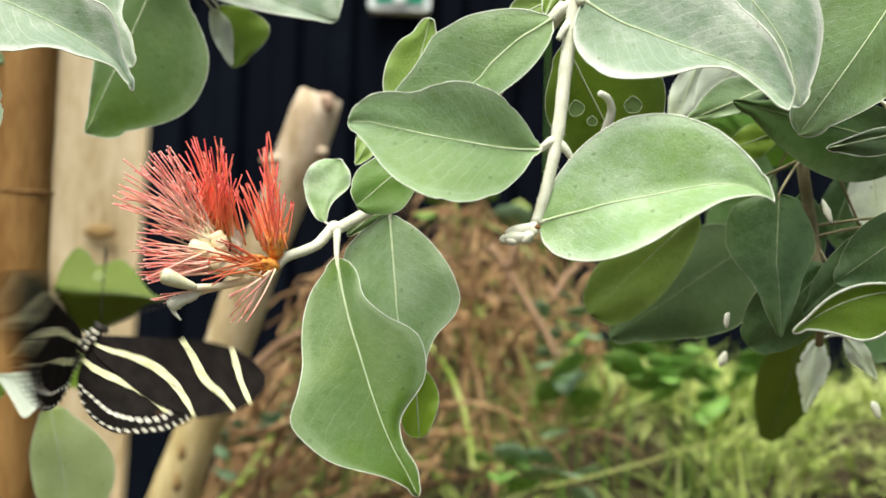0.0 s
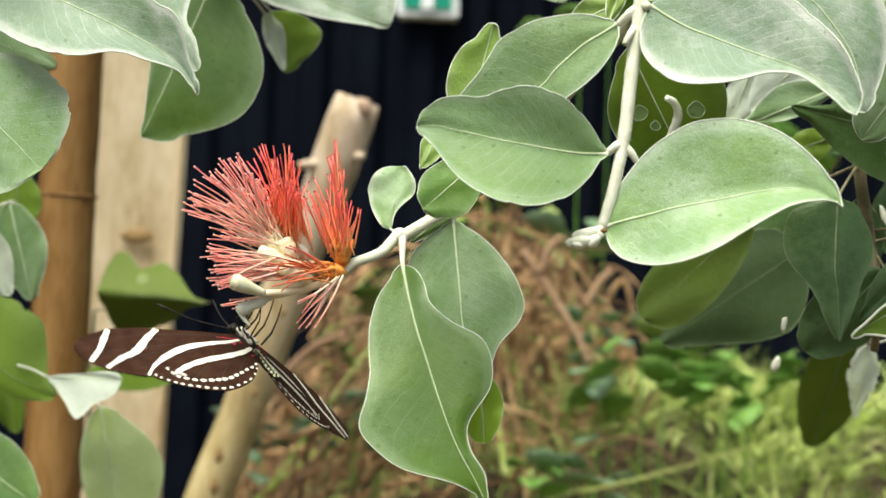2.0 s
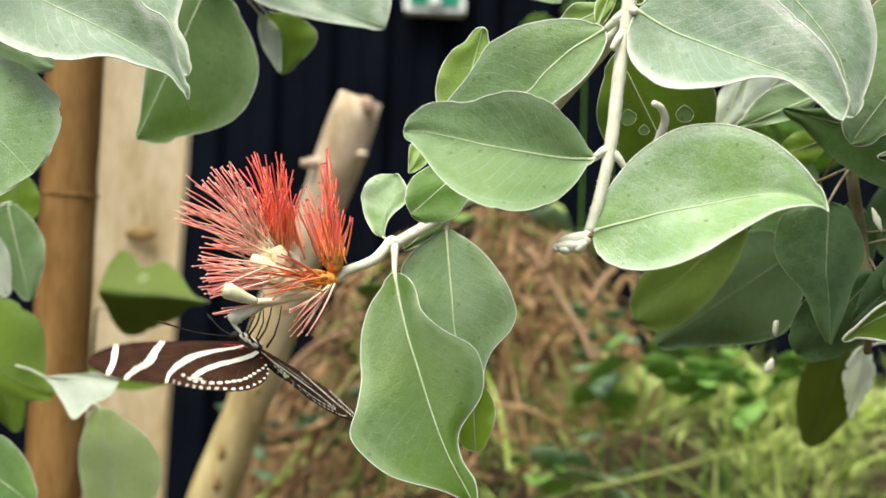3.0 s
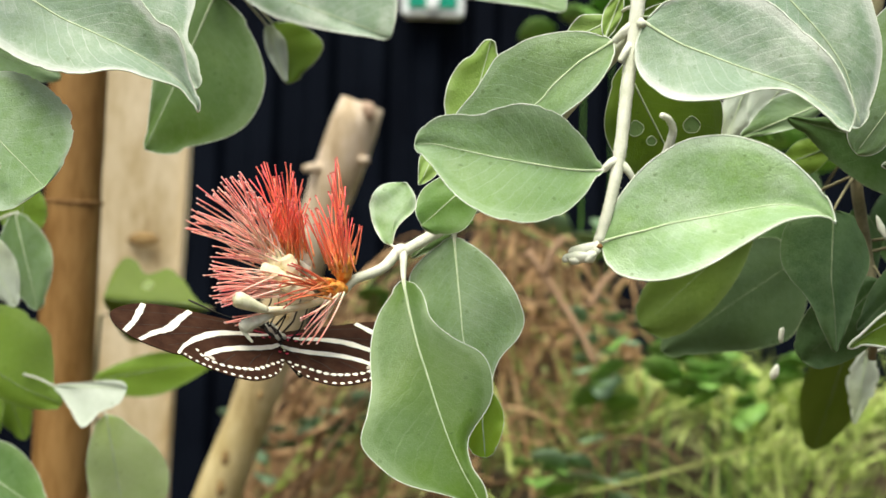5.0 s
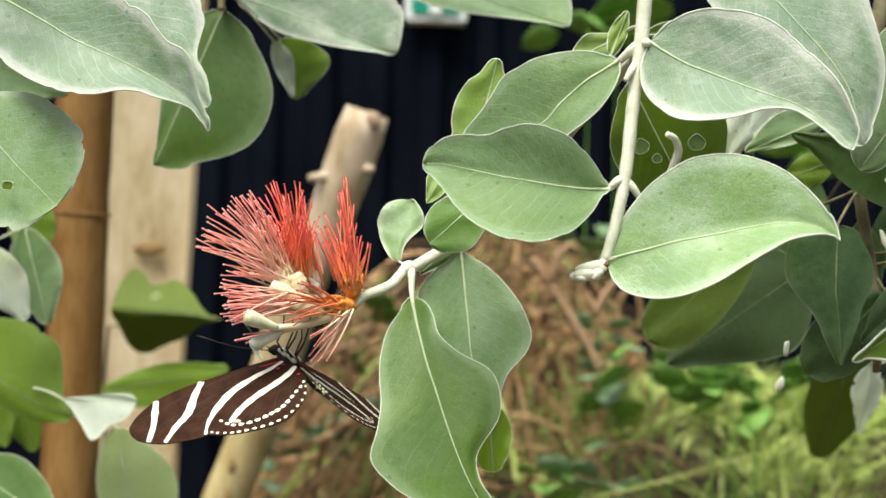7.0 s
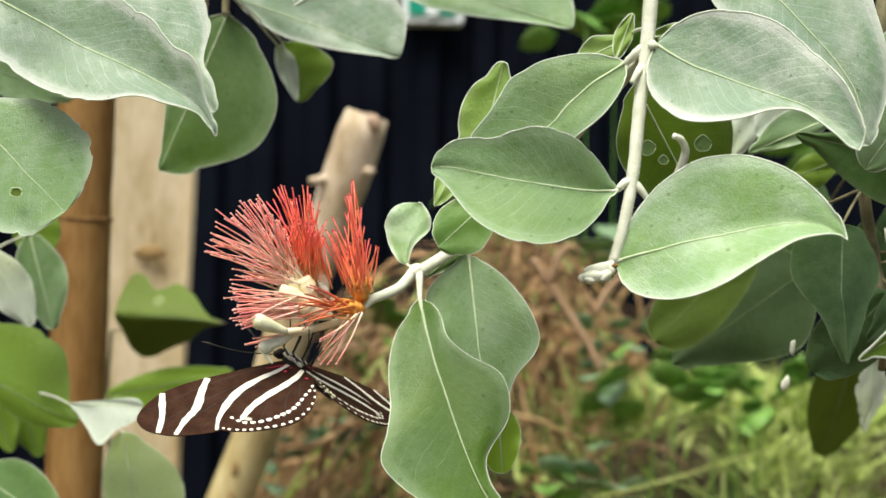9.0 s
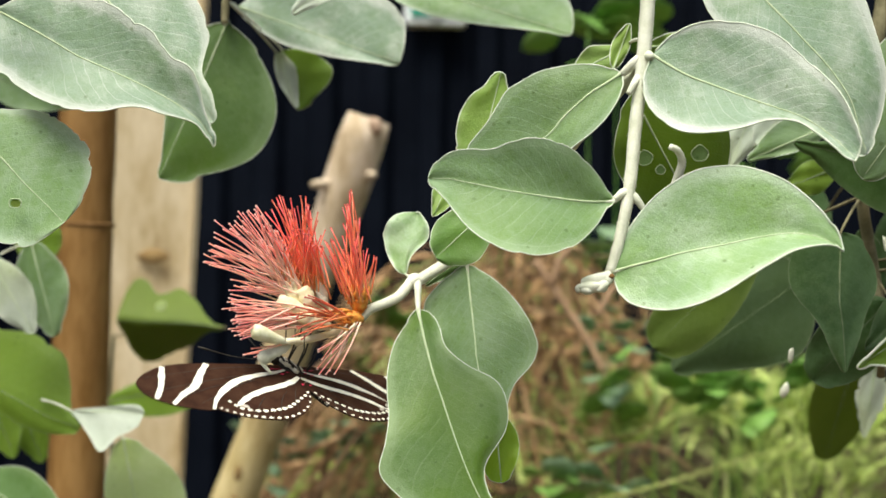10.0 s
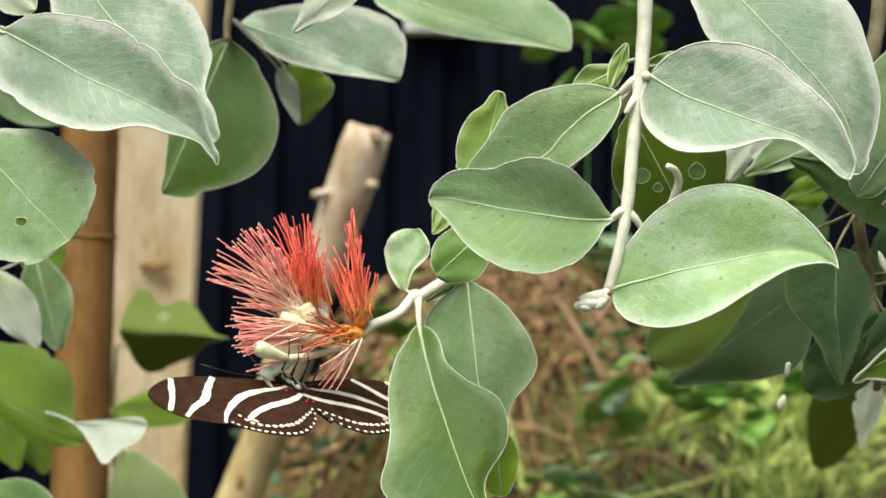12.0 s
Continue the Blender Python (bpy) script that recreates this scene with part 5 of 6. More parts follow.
# ---- lower left shoots beside the cane ----
def build_low_shoot():
    at = Vector((-0.1809, 0.2042, 0.4884))
    br = empty("leafy_shoot", at, "low shoot with bright green leaves beside the bamboo", "shoot")
    stem_part(br, [on_ground((-0.1853, 0.2042, 0.4882))] + [(-0.1809, 0.2042, 0.4884), (-0.1777, 0.203, 0.5214), (-0.1796, 0.1919, 0.5551), (-0.1871, 0.1908, 0.585), (-0.1885, 0.1798, 0.6146)], 2.0, 1.1, mt=TWIG)
    b = dict(top=BRIGHT, under=BRIGHT, rim=RIM_DARK, rim_mm=0.3, rib_mm=0.8)
    leaf(br, (-0.1911, 0.1908, 0.5784), (-0.1362, 0.1820, 0.5536), (11.5, 15.5, 19.0, 21.4, 23.8, 24.1, 23.4, 21.7, 14.2, 4.6, 2.8), (4.1, 4.9, 6.2, 7.4, 8.0, 8.4, 8.2, 7.6, 6.7, 4.7, 3.1), mid=(-0.1, -0.2, -0.4, -0.6, -0.9, -1.1, -1.3, -1.5, -1.2, -0.6, -0.2), fold=((-5, -10, -10), (-10, -10, -10)), **b, seed=91, nibble=0.06, petiole=(-0.1871, 0.1908, 0.585), label="bright green leaf with a bite out of it")
    leaf(br, (-0.1390, 0.1797, 0.5605), (-0.1114, 0.1777, 0.5607), (0.6, 1.3, 1.9, 2.5, 2.5), (2.5, 8.4, 14.2, 8.8, 5.9), top=PALE, under=PALE, seed=92, rim_mm=0.3, fold=(0, 25), ripple=0.1, petiole=(-0.1515, 0.1835, 0.5641), label="pale leaf underside catching the light")
    leaf(br, (-0.1248, 0.2021, 0.5485), (-0.1143, 0.2039, 0.4984), (6.6, 15.4, 18.7, 16.5, 8.8), (5.5, 9.9, 11, 9.9, 5.5), top=THIN, under=THIN, rim=RIM, fold=(-15, 10), seed=93, rim_mm=0.3, petiole=(-0.1349, 0.2019, 0.5532))
    leaf(br, (-0.1679, 0.1625, 0.5377), (-0.1343, 0.1582, 0.5175), (6, 12.1, 13.3, 11.1, 6), (6, 10, 11.1, 9, 5), top=MID, under=SAGE, rim=RIM, seed=94, rim_mm=0.3, petiole=(-0.1777, 0.203, 0.5214))
    leaf(br, (-0.1529, 0.1695, 0.6237), (-0.1434, 0.1707, 0.5885), (4.5, 8.7, 9.9, 7.8, 3.3), (4.5, 8.7, 9.9, 7.8, 3.3), top=SAGE, under=PALE, rim=RIM, seed=95, rim_mm=0.3, petiole=(-0.1862, 0.18, 0.6084))
    leaf(br, (-0.1646, 0.1597, 0.6166), (-0.1479, 0.1606, 0.5899), (4, 7.3, 8.1, 6.5, 2.8), (4, 7.3, 8.1, 6.5, 2.8), top=PALE, under=PALE, seed=96, rim_mm=0.3, petiole=(-0.1862, 0.18, 0.6084))
    leaf(br, (-0.1609, 0.199, 0.6384), (-0.1594, 0.1998, 0.6147), (4.4, 8.3, 9.7, 8.8, 5.3), (4.4, 7.9, 9.2, 8.3, 4.8), **b, seed=97, petiole=(-0.1874, 0.1799, 0.6125))
    leaf(br, (-0.1881, 0.1971, 0.6924), (-0.1469, 0.1976, 0.6784), (4.4, 7.5, 8.3, 6.6, 3.1), (4.4, 7.9, 9.2, 7.5, 3.5), top=SAGE, under=SAGE, rim=RIM_DARK, seed=98, rim_mm=0.3, petiole=(-0.1885, 0.1798, 0.6146))
    leaf(br, (-0.1852, 0.2516, 0.5647), (-0.1719, 0.2527, 0.5313), (3.6, 7.2, 8.2, 7.2, 3.4), (3.6, 7.2, 8.2, 7.2, 3.4), **b, seed=99, petiole=(-0.1796, 0.1919, 0.5551))
    leaf(br, (-0.1937, 0.2416, 0.5649), (-0.1807, 0.2426, 0.5345), (3.6, 7.1, 8.1, 7.1, 3.3), (3.6, 7.1, 8.1, 7.1, 3.3), **b, seed=100, petiole=(-0.1796, 0.1919, 0.5551))
    sh = empty("leafy_shoot", Vector((-0.1698, 0.3353, 0.4586)), "thin shoot with two chewed green leaves behind the cane", "shoot")
    stem_part(sh, [on_ground((-0.189, 0.3958, 0.4451))] + [(-0.186, 0.3958, 0.4452), (-0.1771, 0.3941, 0.494), (-0.1802, 0.3925, 0.5393), (-0.1773, 0.386, 0.5819)], 1.6, 1.0, mt=TWIG)
    chewed = leaf(sh, (-0.1105, 0.3409, 0.5884), (-0.1644, 0.3409, 0.5916), (1.6, 2.3, 5.3, 10.1, 13.3, 15.5, 18.3, 21.0, 21.4, 16.0, 6.0), (1.1, 1.5, 5.4, 11.1, 15.1, 17.2, 14.7, 14.4, 20.2, 21.4, 16.0), mid=(-0.2, -0.4, -0.8, -0.9, -0.8, -0.7, -0.4, -0.2, -0.0, 0.0, 0.0), fold=((-42, -52, -45), (-35, -40, -35)), **{**b, "top": CHEWED, "under": CHEWED}, seed=101, nibble=0.04, petiole=(-0.1773, 0.386, 0.5819), label="chewed green leaf folded like a roof")
    # pale disc added in place of a hole that shows the post behind
    bm = bmesh.new()
    c = Vector((-0.1387, 0.3242, 0.599)) - sh.location
    fan = [bm.verts.new(c + Vector((math.cos(a) * (0.0028 + 0.0006 * math.sin(2 * a)), 0, math.sin(a) * 0.0026))) for a in (i * math.tau / 14 for i in range(14))]
    back = [bm.verts.new(v.co + Vector((0, 0.0005, 0))) for v in fan]
    bm.faces.new(fan)
    bm.faces.new(back[::-1])
    part("thin_patch", bm, THIN, chewed, "pale disc standing in for a hole through the leaf", smooth=False)
    leaf(sh, (-0.1632, 0.3222, 0.5519), (-0.1014, 0.3222, 0.5655), (4, 7, 8, 6.5, 3), (6, 11, 12, 9, 4), **b, seed=102, petiole=(-0.1802, 0.3925, 0.5393))


build_low_shoot()


# ---- the bank's growth: dead fern stalks, grass, herbs ----
def bent(p, q, sag, rng, n=6):
    m = p.lerp(q, 0.5) + Vector((rng.gauss(0, 0.02), rng.gauss(0, 0.02), sag))
    return [p * (1 - t) ** 2 + m * (2 * t * (1 - t)) + q * t * t for t in (j / n for j in range(n + 1))]


def heap_top(x):
    """Height of the heap of dead stalks along the bank."""
    return 0.31 + 0.27 * ease((x + 0.225) / 0.14) + 0.1 * ease((x + 0.06) / 0.12) - 0.17 * ease((x - 0.06) / 0.2)


def build_straw():
    rng = random.Random(21)
    bm = bmesh.new()
    for i in range(660):
        x = rng.uniform(-0.18, 0.17)
        y = rng.uniform(0.74, 1.3)
        top = heap_top(x)
        lo = max(ground_height(x, y), 0.3)
        if top < lo:
            continue
        p = Vector((x, y, lo + (top - lo) * rng.random()))
        a = rng.gauss(0.7, 0.9)
        ln = rng.uniform(0.05, 0.3)
        q = p + Vector((math.cos(a) * ln * rng.choice((-1, -1, 1)), rng.gauss(0, 0.06), math.sin(a) * ln))
        q.x = max(-0.185, min(q.x, 0.19))
        q.z = max(min(q.z, heap_top(q.x) + rng.uniform(-0.03, 0.03)), ground_height(q.x, q.y) + 0.005)
        r = rng.choice((0.0008, 0.001, 0.0012, 0.0015, 0.002, 0.0026, 0.0032))
        green = rng.random() < 0.15
        for fc in tube(bm, bent(p, q, rng.gauss(0.0, 0.08 if x > -0.06 else 0.03), rng, 8), (r, r * 0.6), sides=5, cap=False):
            fc.material_index = int(green)
    ob = part("dead_fern_stalks", bm, (STRAW, GRASS), None)
    tagged(ob, "tangle of brown dead fern stalks with green stems on the bank", "dead stalks", kind="stuff")
    for pts, r in (([(-0.1296, 0.74, 0.5095), (-0.1105, 0.74, 0.5358), (-0.0909, 0.745, 0.5545), (-0.071, 0.76, 0.5629)], 4.6),
                   ([(0.0713, 0.735, 0.637), (0.0929, 0.73, 0.6057), (0.1145, 0.72, 0.5723), (0.1252, 0.715, 0.5499)], 3.4),
                   ([(0.1006, 0.73, 0.649), (0.091, 0.73, 0.6373), (0.0857, 0.73, 0.619)], 3.6),
                   ([(0.1426, 0.73, 0.6242), (0.1312, 0.73, 0.6116), (0.1209, 0.725, 0.5931)], 3.4)):
        st = empty("dead_stalk", Vector(pts[0]), "long reddish brown dead stalk among the fern litter", "stalk", group="long dead stalks")
        stem_part(st, pts, r, r * 0.8, mt=STALK)


def blade(bm, p, d, ln, w, bend, lean, n=5):
    side = d.cross(Vector((0, 0, 1)))
    side = side.normalized() if side.length > 1e-4 else Vector((1, 0, 0))
    prev = None
    for i in range(n + 1):
        t = i / n
        c = p + Vector((lean[0] * t, lean[1] * t, ln * t)) + d * (bend * t * t) - Vector((0, 0, 0.35 * bend * t * t))
        k = w * (1 - t ** 2 * 0.95)
        ring = (bm.verts.new(c - side * k), bm.verts.new(c + side * k * 1.0 + d * k * 0.4))
        if prev:
            bm.faces.new((prev[0], prev[1], ring[1], ring[0]))
        prev = ring


def build_grass():
    rng = random.Random(22)
    bm = bmesh.new()
    for i in range(24000):
        x = rng.uniform(-0.05, 1.1) if i % 5 else rng.gauss(0.4, 0.9)
        y = rng.uniform(0.55, 1.3) if i % 5 else rng.gauss(0.8, 0.35)
        if i % 5 and rng.random() > 0.1 + ease((x - 0.02) / 0.22) * (1 - ease((x - 0.6) / 0.5)):
            continue
        if y > 1.42 or (x < -0.05 and y > 0.4):
            continue
        if noise.noise(Vector((x * 8, y * 8, 9.0))) < rng.gauss(-0.3, 0.12) or y > 1.12 + 0.15 * rng.random() or y < 0.6 + 0.3 * rng.random() ** 2:
            continue
        a = rng.uniform(0, math.tau)
        tall = 0.6 + 0.6 * noise.noise(Vector((x * 9, y * 9, 2.0)))
        blade(bm, Vector((x, y, ground_height(x, y) - 0.01)), Vector((math.cos(a), math.sin(a), 0)), rng.uniform(0.03, 0.12) * max(0.35, tall), rng.uniform(0.0007, 0.0027), rng.uniform(0.01, 0.14), (rng.gauss(0, 0.045), rng.gauss(0, 0.04)))
    ob = part("grass", bm, GRASS, None)
    tagged(ob, "yellow-green grass growing on the bank", "grass", kind="stuff")
    # one long pale stalk lying across the grass
    st = empty("grass_stalk", Vector((0.113, 0.6556, 0.4573)), "long pale yellow stalk lying across the grass", "stalk")
    stem_part(st, [(0.113, 0.6556, 0.4573), (0.17, 0.65, 0.4741), (0.2181, 0.6444, 0.491), (0.2713, 0.6439, 0.5056)], 0.9, 0.5, mt=STRAW_PALE)


def build_herbs():
    rng = random.Random(23)
    spots = (((0.1639, 0.7024, 0.5488), 0.03, HERB), ((0.1843, 0.7216, 0.5708), 0.02, GRASS), ((0.1468, 0.7417, 0.5688), 0.022, DULLHERB), ((0.1349, 0.7325, 0.5461), 0.02, DULLHERB),
             ((0.2255, 0.7025, 0.5466), 0.02, HERB), ((-0.0612, 0.7546, 0.4874), 0.022, DULLHERB), ((-0.0868, 0.7846, 0.4881), 0.02, DULLHERB), ((-0.067, 0.8019, 0.5641), 0.025, HERB),
             ((0.1246, 0.6851, 0.4711), 0.022, DULLHERB), ((0.2085, 0.6829, 0.5343), 0.02, HERB), ((0.2451, 0.6926, 0.5435), 0.022, HERB), ((0.047, 0.8478, 0.6827), 0.03, HERB), ((0.1216, 0.8327, 0.856), 0.04, HERB), ((0.151, 0.8634, 0.8422), 0.035, HERB), ((0.2582, 0.7878, 0.7463), 0.035, HERB), ((0.2261, 0.6833, 0.522), 0.02, HERB), ((0.0834, 0.7054, 0.4626), 0.02, HERB), ((-0.1343, 0.7553, 0.4664), 0.02, DULLHERB), ((0.1386, 0.8484, 0.6657), 0.03, DULLHERB))
    for i, (c, r, mt) in enumerate(spots):
        c = Vector(c)
        g = ground_height(c.x, c.y)
        h = empty("herb_plant", Vector((c.x, c.y + 0.02, g)), "small soft-leaved herb growing among dead stalks", "herb", group="herbs on the bank")
        bm = bmesh.new()
        tube(bm, spline([Vector((0, 0, -0.01)), Vector((0.004, 0, (c.z - g) * 0.5)), c - h.location], 4), 0.0009, sides=5)
        part("stalk", bm, HERB, h)
        for j in range(7):
            a, e = rng.uniform(0, math.tau), rng.uniform(-0.4, 0.7)
            d = Vector((math.cos(a) * math.cos(e), math.sin(a) * math.cos(e), math.sin(e)))
            p = c + d * r * rng.uniform(0.1, 0.5) + Vector((rng.gauss(0, r * 0.5), 0, rng.gauss(0, r * 0.5)))
            ln = r * rng.uniform(0.9, 1.5)
            side = d.cross(Vector((0, 0.6, 0.8))).normalized()
            nrm = side.cross(d)
            bm = bmesh.new()
            top = [(0, 0), (0.25, 0.32), (0.55, 0.4), (0.85, 0.22), (1, 0), (0.85, -0.22), (0.55, -0.4), (0.25, -0.32)]
            vs = [bm.verts.new(p - h.location + d * ln * u + side * ln * v + nrm * ln * (0.12 * abs(v) - 0.2 * u * u)) for u, v in top]
            lo = [bm.verts.new(v.co - nrm * 0.0006) for v in vs]
            m0, m1 = bm.verts.new(p - h.location + d * ln * 0.5), bm.verts.new(p - h.location + d * ln * 0.5 - nrm * 0.0006)
            for k in range(8):
                k2 = (k + 1) % 8
                bm.faces.new((m0, vs[k], vs[k2]))
                bm.faces.new((m1, lo[k2], lo[k]))
                bm.faces.new((vs[k], lo[k], lo[k2], vs[k2]))
            part("leaf", bm, mt, h)


build_straw()
build_grass()
build_herbs()


# ---- the butterfly ----
WING = 0.0436
CHORD = 0.0455


def smooth_outline(pts, n=5):
    q = [Vector((x, y, 0)) for x, y in pts]
    m = len(q)
    out = []
    for i in range(m):
        a, b, c, d = q[i - 1], q[i], q[(i + 1) % m], q[(i + 2) % m]
        for j in range(n):
            t = j / n
            out.append(0.5 * (2 * b + (c - a) * t + (2 * a - 5 * b + 4 * c - d) * t * t + (3 * b - a - 3 * c + d) * t ** 3))
    return out


def wing_sheet(name, pts, side, parent, z0, lab):
    bm = bmesh.new()
    out = [Vector((p.x * side * WING, p.y * CHORD, z0)) for p in smooth_outline(pts)]
    th = 0.00012
    up = [bm.verts.new(p + Vector((0, 0, th))) for p in out]
    dn = [bm.verts.new(p - Vector((0, 0, th))) for p in out]
    a = bm.faces.new(up if side < 0 else up[::-1])
    b = bm.faces.new(dn[::-1] if side < 0 else dn)
    for i in range(len(up)):
        j = (i + 1) % len(up)
        bm.faces.new((up[i], up[j], dn[j], dn[i]))
    bm.normal_update()
    for fc in bm.faces:
        fc.material_index = 1 if fc.normal.z < -0.5 else 0
    bmesh.ops.triangulate(bm, faces=[f for f in bm.faces if len(f.verts) > 4])
    return part(name, bm, (WING_BLACK, WING_BROWN), parent, lab, smooth=False)


def wing_mark(name, line, widths, side, parent, z0, mt_up, mt_dn):
    """A stripe on both faces of a wing, along a line of (span, chord)."""
    pts = spline([Vector((x * side * WING, y * CHORD, 0)) for x, y in line], 6)
    x0 = line[0][0] * 40
    n = len(pts)
    bm = bmesh.new()
    for zz, idx in ((0.00019, 0), (-0.00019, 1)):
        prev = None
        for i, p in enumerate(pts):
            d = (pts[min(i + 1, n - 1)] - pts[max(i - 1, 0)]).normalized()
            s = Vector((-d.y, d.x, 0))
            u = i / (n - 1) * (len(widths) - 1)
            w = widths[int(u)] + (widths[min(int(u) + 1, len(widths) - 1)] - widths[int(u)]) * (u - int(u))
            w *= WING * 0.41 * (1 + 0.09 * math.sin(i * 1.3 + x0))
            o = Vector((0, 0, z0 + zz))
            ring = (bm.verts.new(p + s * w + o), bm.verts.new(p - s * w + o))
            if prev:
                fc = bm.faces.new((prev[0], prev[1], ring[1], ring[0]))
                fc.material_index = idx
            prev = ring
    return part(name, bm, (mt_up, mt_dn), parent, smooth=False)


def wing_dot(name, x, y, rx, ry, angle, side, parent, z0, mt_up, mt_dn):
    """A rounded spot on both faces of a wing."""
    bm = bmesh.new()
    for zz, idx in ((0.00021, 0), (-0.00021, 1)):
        ring = []
        for i in range(9):
            a = i * math.tau / 9
            k = 1 + 0.12 * math.sin(3 * a + x * 60)
            u, v = rx * math.cos(a) * k, ry * math.sin(a) * k
            ring.append(bm.verts.new(((x + u * math.cos(angle) - v * math.sin(angle)) * side * WING, y * CHORD + (u * math.sin(angle) + v * math.cos(angle)) * WING, z0 + zz)))
        fc = bm.faces.new(ring)
        fc.material_index = idx
    return part(name, bm, (mt_up, mt_dn), parent, smooth=False)


FORE = ((0.0, 0.05), (0.19, 0.084), (0.36, 0.1), (0.59, 0.118), (0.73, 0.11), (0.82, 0.09), (0.924, 0.036), (0.99, -0.025), (1.003, -0.075), (0.99, -0.135), (0.946, -0.19), (0.867, -0.247),
        (0.765, -0.285), (0.66, -0.31), (0.54, -0.29), (0.4, -0.25), (0.2, -0.14), (0.05, -0.05))
HIND = ((0.0, -0.01), (0.15, -0.05), (0.33, -0.1), (0.5, -0.17), (0.6, -0.25), (0.635, -0.31), (0.604, -0.345), (0.508, -0.395), (0.434, -0.42), (0.358, -0.438), (0.277, -0.447), (0.215, -0.442),
        (0.129, -0.405), (0.055, -0.345), (0.0, -0.26), (-0.03, -0.16))


def build_wings(bf, side):
    hinge = new("wing_pair")
    hinge.parent = bf
    fw = wing_sheet("forewing", FORE, side, hinge, 0.0, "long dark forewing with cream bars")
    hw = wing_sheet("hindwing", HIND, side, hinge, -0.0005, "dark hindwing with a cream band and white dots")
    for ln, w in ((((0.01, 0.018), (0.115, -0.008), (0.224, -0.022), (0.374, -0.062), (0.497, -0.135), (0.59, -0.225), (0.65, -0.303)), (0.022, 0.032, 0.042, 0.058, 0.054, 0.044, 0.018)),
                  (((0.5, 0.106), (0.58, 0.018), (0.645, -0.07), (0.7, -0.12), (0.765, -0.158), (0.862, -0.24)), (0.04, 0.05, 0.062, 0.05, 0.044, 0.026)),
                  (((0.785, 0.095), (0.825, 0.01), (0.865, -0.075), (0.9, -0.13), (0.94, -0.188)), (0.034, 0.048, 0.036, 0.04, 0.032))):
        wing_mark("cream_bar", ln, w, side, fw, 0.0, WING_LEMON, WING_CREAM)
    wing_mark("cream_bar", ((-0.02, -0.075), (0.045, -0.114), (0.144, -0.148), (0.276, -0.182), (0.392, -0.228), (0.474, -0.281), (0.5, -0.302)), (0.03, 0.046, 0.05, 0.052, 0.046, 0.04, 0.014), side, hw, -0.0005, WING_LEMON, WING_CREAM)
    # pale scaling by the hindwing's outer end
    wing_dot("pale_patch", 0.462, -0.31, 0.026, 0.014, 0.5, side, hw, -0.00052, WING_BROWN, WING_DUSTY)
    # dark veins
    for ln in (((0.1, 0.05), (0.45, 0.06), (0.94, 0.0)), ((0.36, -0.02), (0.62, -0.06), (0.965, -0.13)), ((0.3, -0.05), (0.6, -0.12), (0.87, -0.22)), ((0.25, -0.06), (0.45, -0.13), (0.7, -0.25))):
        wing_mark("vein", ln, (0.004, 0.006, 0.003), side, fw, 0.00002, WING_BLACK, BODY_BLACK)
    for ln in (((0.13, -0.2), (0.2, -0.27), (0.3, -0.43)), ((0.3, -0.24), (0.36, -0.3), (0.45, -0.4)), ((0.05, -0.17), (0.1, -0.25), (0.16, -0.4))):
        wing_mark("vein", ln, (0.004, 0.006, 0.003), side, hw, -0.00052, WING_BLACK, BODY_BLACK)
    inner = ((0.535, -0.262), (0.515, -0.3), (0.49, -0.328), (0.45, -0.345), (0.405, -0.358), (0.358, -0.363), (0.31, -0.362), (0.268, -0.358), (0.23, -0.353), (0.188, -0.34), (0.15, -0.32), (0.112, -0.297), (0.072, -0.271), (0.034, -0.25), (0.0, -0.222))
    outer = ((0.615, -0.316), (0.59, -0.338), (0.555, -0.36), (0.52, -0.378), (0.485, -0.392), (0.445, -0.404), (0.4, -0.414), (0.355, -0.424), (0.307, -0.43), (0.26, -0.431), (0.214, -0.424), (0.165, -0.406), (0.118, -0.382), (0.075, -0.352), (0.035, -0.31), (0.008, -0.262))
    for row, r in ((inner, 0.0145), (outer, 0.0105)):
        for i, (x, y) in enumerate(row):
            q, w = row[max(i - 1, 0)], row[min(i + 1, len(row) - 1)]
            turn = math.atan2((w[1] - q[1]) * CHORD, (w[0] - q[0]) * WING)
            big = r * (0.72 + 0.38 * math.sin(math.pi * i / (len(row) - 1)))
            wing_dot("white_dot", x, y, big * 1.2, big * 0.85, turn, side, hw, -0.0005, WING_CREAM, WING_CREAM)
    for x, y, r in ((0.08, -0.047, 0.012), (0.035, -0.034, 0.01), (0.0, -0.155, 0.01)):
        wing_dot("red_spot", x, y, r, r * 0.7, 0.3, side, hw, -0.0008, WING_BLACK, WING_RED)
    wing_mark("red_spot", ((0.02, 0.022), (0.09, 0.03), (0.16, 0.042)), (0.006, 0.01, 0.004), side, fw, 0.0, WING_BLACK, WING_RED)
    return hinge


